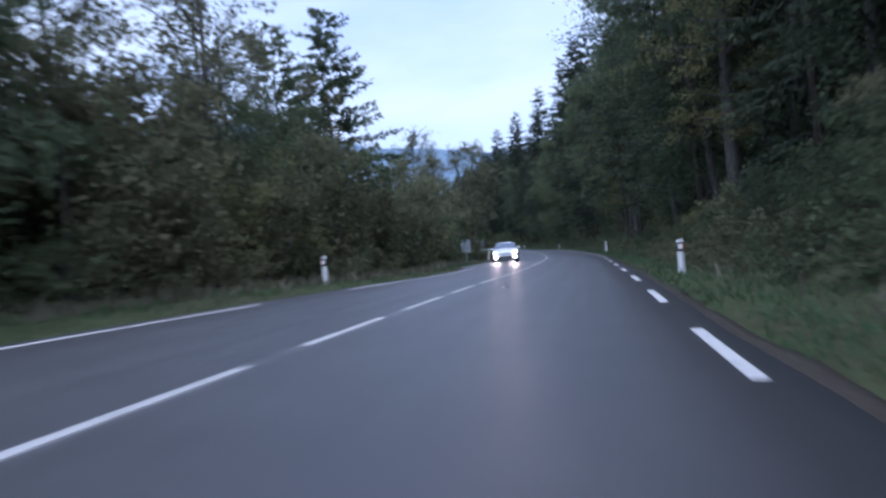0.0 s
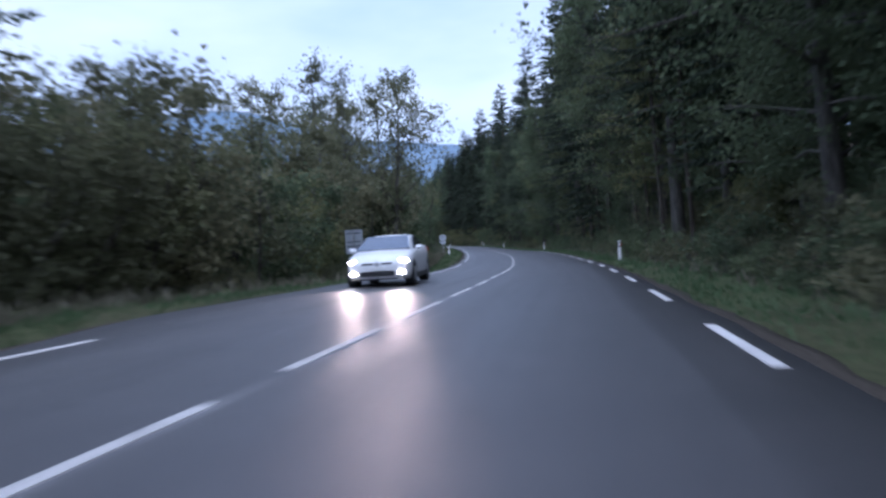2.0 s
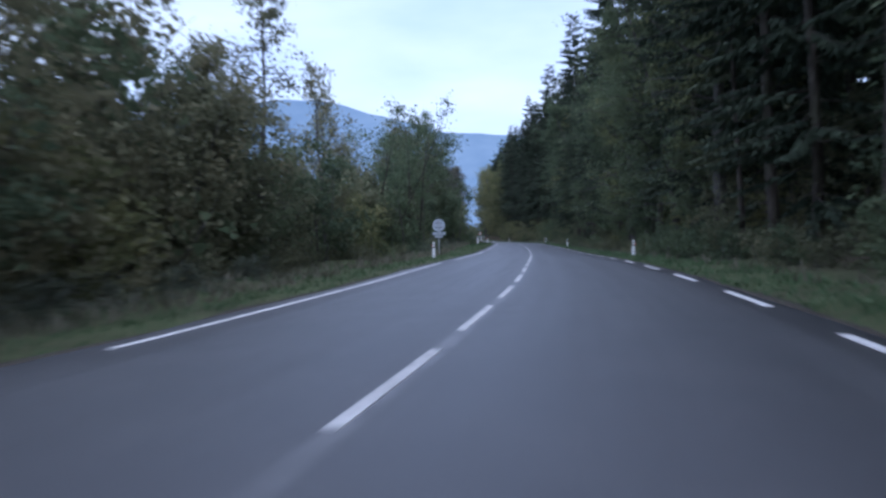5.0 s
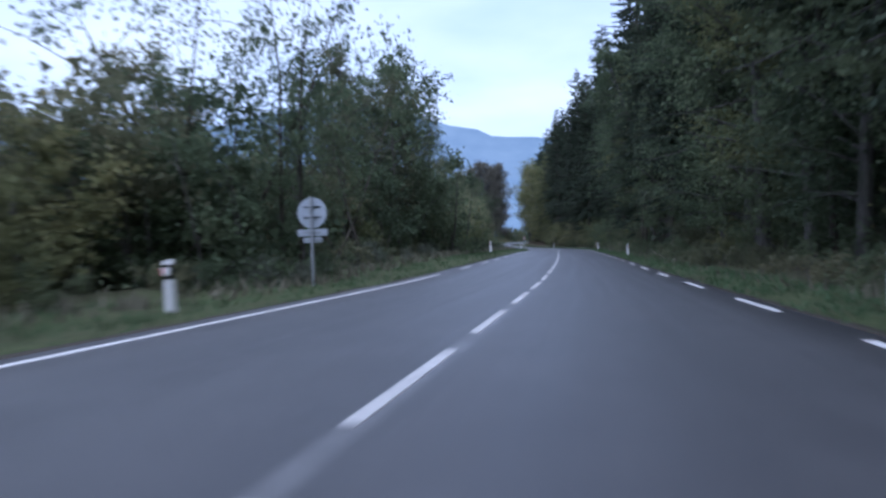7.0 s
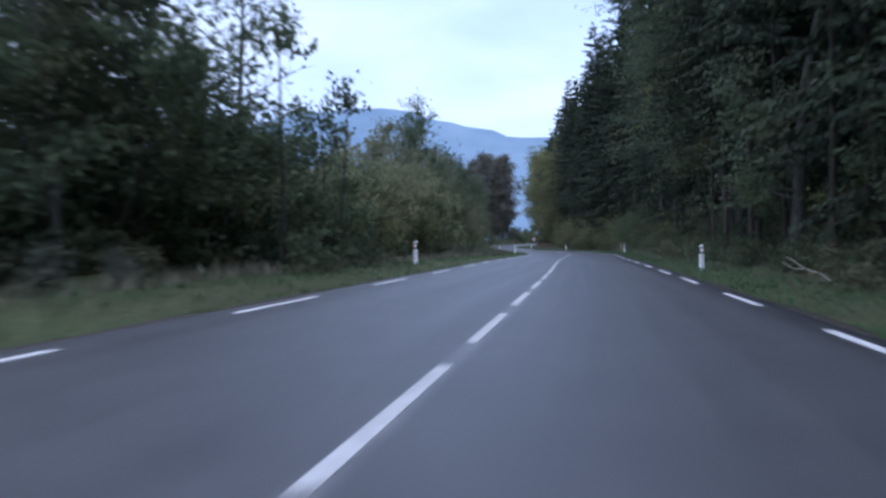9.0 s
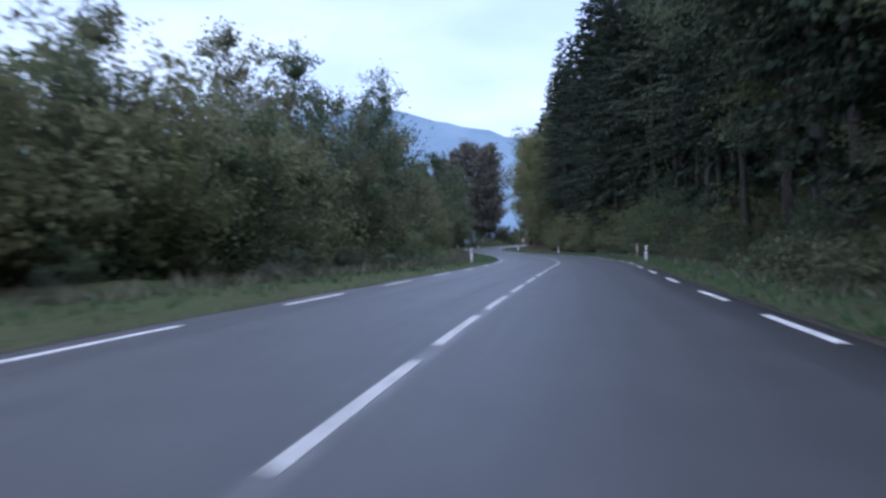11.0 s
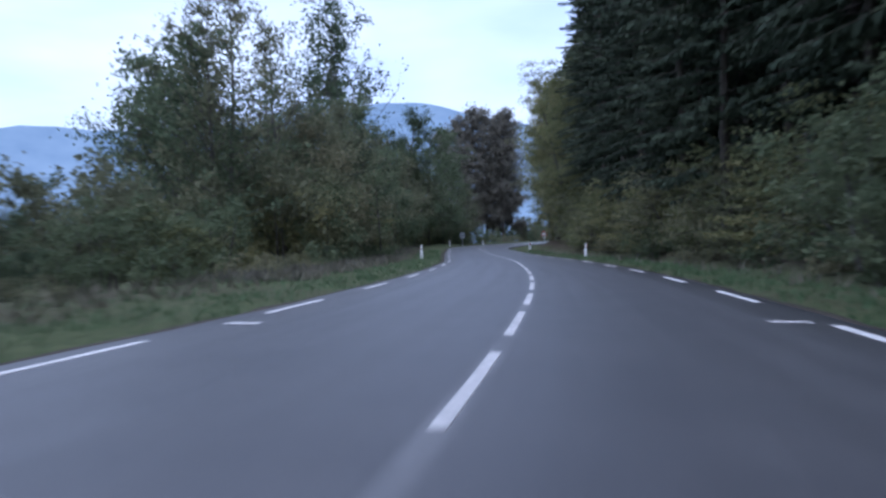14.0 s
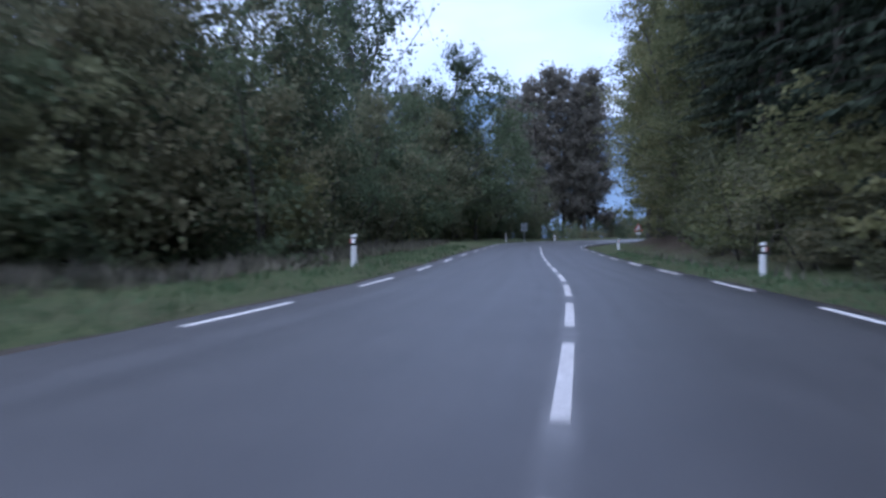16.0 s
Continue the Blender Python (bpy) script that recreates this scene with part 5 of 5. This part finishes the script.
def build_car():
    car = tagged(new("car"), "white compact hatchback with lit headlamps on the opposite lane", "car")
    bm = bmesh.new()
    # y from the nose, half width, underside, top of the flank
    st = [(0.0, 0.5, 0.36, 0.60), (0.05, 0.7, 0.24, 0.70), (0.2, 0.83, 0.19, 0.78), (0.5, 0.89, 0.18, 0.86), (0.95, 0.905, 0.18, 0.94),
          (1.6, 0.905, 0.18, 0.98), (2.4, 0.905, 0.18, 1.01), (3.1, 0.915, 0.2, 1.05), (3.7, 0.9, 0.25, 1.06), (4.1, 0.82, 0.3, 1.0), (4.25, 0.7, 0.38, 0.84)]

    def lower(k, s):
        y, w, b, t = s
        return [(w * 0.5, b), (w * 0.93, b + 0.01), (w, b + 0.14), (w * 1.0, b + (t - b) * 0.6), (w * 0.97, t - 0.06), (w * 0.88, t), (w * 0.4, t + 0.025)]
    loft(bm, st, lower)
    body = part("body", bm, CAR_WHITE, car)
    bm = bmesh.new()
    gs = [(0.95, 0.77, 0.90, 0.94), (1.25, 0.765, 0.93, 1.10), (1.65, 0.745, 0.95, 1.28), (2.0, 0.72, 0.96, 1.38), (2.45, 0.70, 0.97, 1.42), (2.95, 0.685, 0.99, 1.41), (3.45, 0.66, 1.01, 1.34), (3.8, 0.63, 1.02, 1.25), (4.12, 0.6, 0.99, 1.03)]

    def upper(k, s):
        y, w, b, t = s
        h = t - b
        return [(w * 1.08, b - 0.04), (w * 1.06, b + h * 0.15), (w * 0.93, b + h * 0.72), (w * 0.82, b + h * 0.95), (w * 0.6, t), (w * 0.2, t + 0.012)]
    loft(bm, gs, upper)
    part("roof", bm, CAR_WHITE, car)

    def pane(name, quad, push, label, mat=CAR_GLASS):
        bm = bmesh.new()
        vs = [bm.verts.new(q) for q in quad]
        f = bm.faces.new(vs)
        r = bmesh.ops.extrude_face_region(bm, geom=[f])
        bmesh.ops.translate(bm, vec=push, verts=[e for e in r["geom"] if isinstance(e, bmesh.types.BMVert)])
        bmesh.ops.recalc_face_normals(bm, faces=bm.faces)
        part(name, bm, mat, car, label)
    pane("windscreen", [(-0.76, 1.03, 0.98), (0.76, 1.03, 0.98), (0.6, 1.88, 1.335), (-0.6, 1.88, 1.335)], (0, -0.03, 0.05), "raked windscreen reflecting the sky", SCREEN_GLASS)
    pane("rear_window", [(-0.52, 4.06, 1.1), (0.52, 4.06, 1.1), (0.5, 3.62, 1.3), (-0.5, 3.62, 1.3)], (0, 0.03, 0.035), "")
    for e in (-1, 1):
        pane("side_window", [(e * 0.80, 1.45, 1.01), (e * 0.795, 2.5, 1.05), (e * 0.675, 2.42, 1.35), (e * 0.695, 1.93, 1.30)], (e * 0.025, 0, 0.008), "dark side window")
        pane("side_window", [(e * 0.79, 2.56, 1.06), (e * 0.74, 3.45, 1.13), (e * 0.665, 3.2, 1.27), (e * 0.67, 2.48, 1.34)], (e * 0.025, 0, 0.008), "dark tapering side window")
        bm = bmesh.new()
        box(bm, min(e * 0.86, e * 0.925), max(e * 0.86, e * 0.925), 1.18, 3.05, 0.17, 0.29, 0.02)
        part("sill", bm, BLACK, car, "black side sill")
        bm = bmesh.new()
        box(bm, min(e * 0.89, e * 0.93), max(e * 0.89, e * 0.93), 2.22, 2.4, 0.86, 0.885, 0.008)
        part("door_handle", bm, CAR_WHITE, car)
        bm = bmesh.new()
        bmesh.ops.create_uvsphere(bm, u_segments=14, v_segments=8, radius=1.0)
        bmesh.ops.scale(bm, vec=(0.11, 0.08, 0.065), verts=bm.verts)
        bmesh.ops.translate(bm, vec=(e * 0.97, 1.42, 1.02), verts=bm.verts)
        part("mirror", bm, CAR_WHITE, car)
        bm = bmesh.new()
        bmesh.ops.create_uvsphere(bm, u_segments=16, v_segments=10, radius=1.0)
        bmesh.ops.scale(bm, vec=(0.19, 0.2, 0.08), verts=bm.verts)
        bmesh.ops.translate(bm, vec=(e * 0.64, 0.24, 0.68), verts=bm.verts)
        part("headlamp", bm, LAMP, car, "lit headlamp")
        bm = bmesh.new()
        bmesh.ops.create_uvsphere(bm, u_segments=14, v_segments=8, radius=1.0)
        bmesh.ops.scale(bm, vec=(0.13, 0.06, 0.05), verts=bm.verts)
        bmesh.ops.translate(bm, vec=(e * 0.64, 0.06, 0.38), verts=bm.verts)
        part("fog_lamp", bm, LAMP, car, "lit lower lamp")
        bm = bmesh.new()
        box(bm, min(e * 0.5, e * 0.86), max(e * 0.5, e * 0.86), 3.96, 4.2, 0.86, 0.96, 0.02)
        part("tail_lamp", bm, TAIL_RED, car, "red tail lamp")
        for y in (0.82, 3.42):
            wheel = new("wheel")
            wheel.parent = car
            wheel.matrix_basis = pose(e * 0.8, y, 0.315, 0, 90, 0)
            bm = bmesh.new()
            lathe(bm, [(-0.1, 0.2), (-0.1, 0.27), (-0.07, 0.312), (0.07, 0.312), (0.115, 0.28), (0.115, 0.2)], 28)
            part("tyre", bm, TYRE, wheel)
            bm = bmesh.new()
            lathe(bm, [(-0.105, 0.05), (-0.12, 0.1), (-0.115, 0.2), (0.118, 0.205), (0.123, 0.1), (0.13, 0.05)], 20)
            part("rim", bm, RIM, wheel)
            bm = bmesh.new()
            lathe(bm, [(-0.14, 0.37), (0.108, 0.37)], 24)
            arch = part("wheel_arch", bm, BLACK, car, "dark wheel arch")
            arch.matrix_basis = pose(e * 0.8, y, 0.335, 0, 90, 0)
    bm = bmesh.new()
    box(bm, -0.48, 0.48, -0.012, 0.12, 0.30, 0.44, 0.02)
    part("grille", bm, BLACK, car, "wide dark lower grille")
    for lo, hi in ((-0.42, -0.1), (0.1, 0.42)):
        bm = bmesh.new()
        box(bm, lo, hi, -0.005, 0.1, 0.6, 0.66, 0.012)
        part("slot", bm, BLACK, car, "narrow black upper grille slot")
    bm = bmesh.new()
    bmesh.ops.create_cone(bm, cap_ends=True, segments=4, radius1=0.085, radius2=0.07, depth=0.03, matrix=pose(0, -0.015, 0.63, 90))
    part("badge", bm, RIM, car, "plain metal badge")
    bm = bmesh.new()
    box(bm, -0.72, 0.72, 0.02, 0.2, 0.2, 0.235, 0.01)
    part("lip", bm, BLACK, car, "dark lower lip")
    bm = bmesh.new()
    box(bm, -0.25, 0.25, -0.03, -0.013, 0.46, 0.56, 0.004)
    part("plate", bm, SIGN_WHITE, car, "plain pale number plate")
    v = road_at(102.4)
    off = -2.65
    x, y = float(v[0] + v[6][0] * off), float(v[1] + v[6][1] * off)
    z = float(v[2] - v[3] * off)
    yaw = math.degrees(math.atan2(v[6][1], v[6][0]))
    car.matrix_basis = pose(x, y, z, 0, 0, yaw + 3)
    for e in (-1, 1):
        light = bpy.data.lights.new("headlight_beam", "SPOT")
        light.energy, light.spot_size, light.spot_blend, light.shadow_soft_size, light.color = 420, radians(46), 0.9, 0.08, (1.0, 0.72, 0.58)
        beam = new("headlight_beam", light)
        a = car.matrix_basis @ Vector((e * 0.64, -0.12, 0.66))
        beam.matrix_world = look(a, car.matrix_basis @ Vector((e * 0.64, -20.0, 0.0)))


build_car()
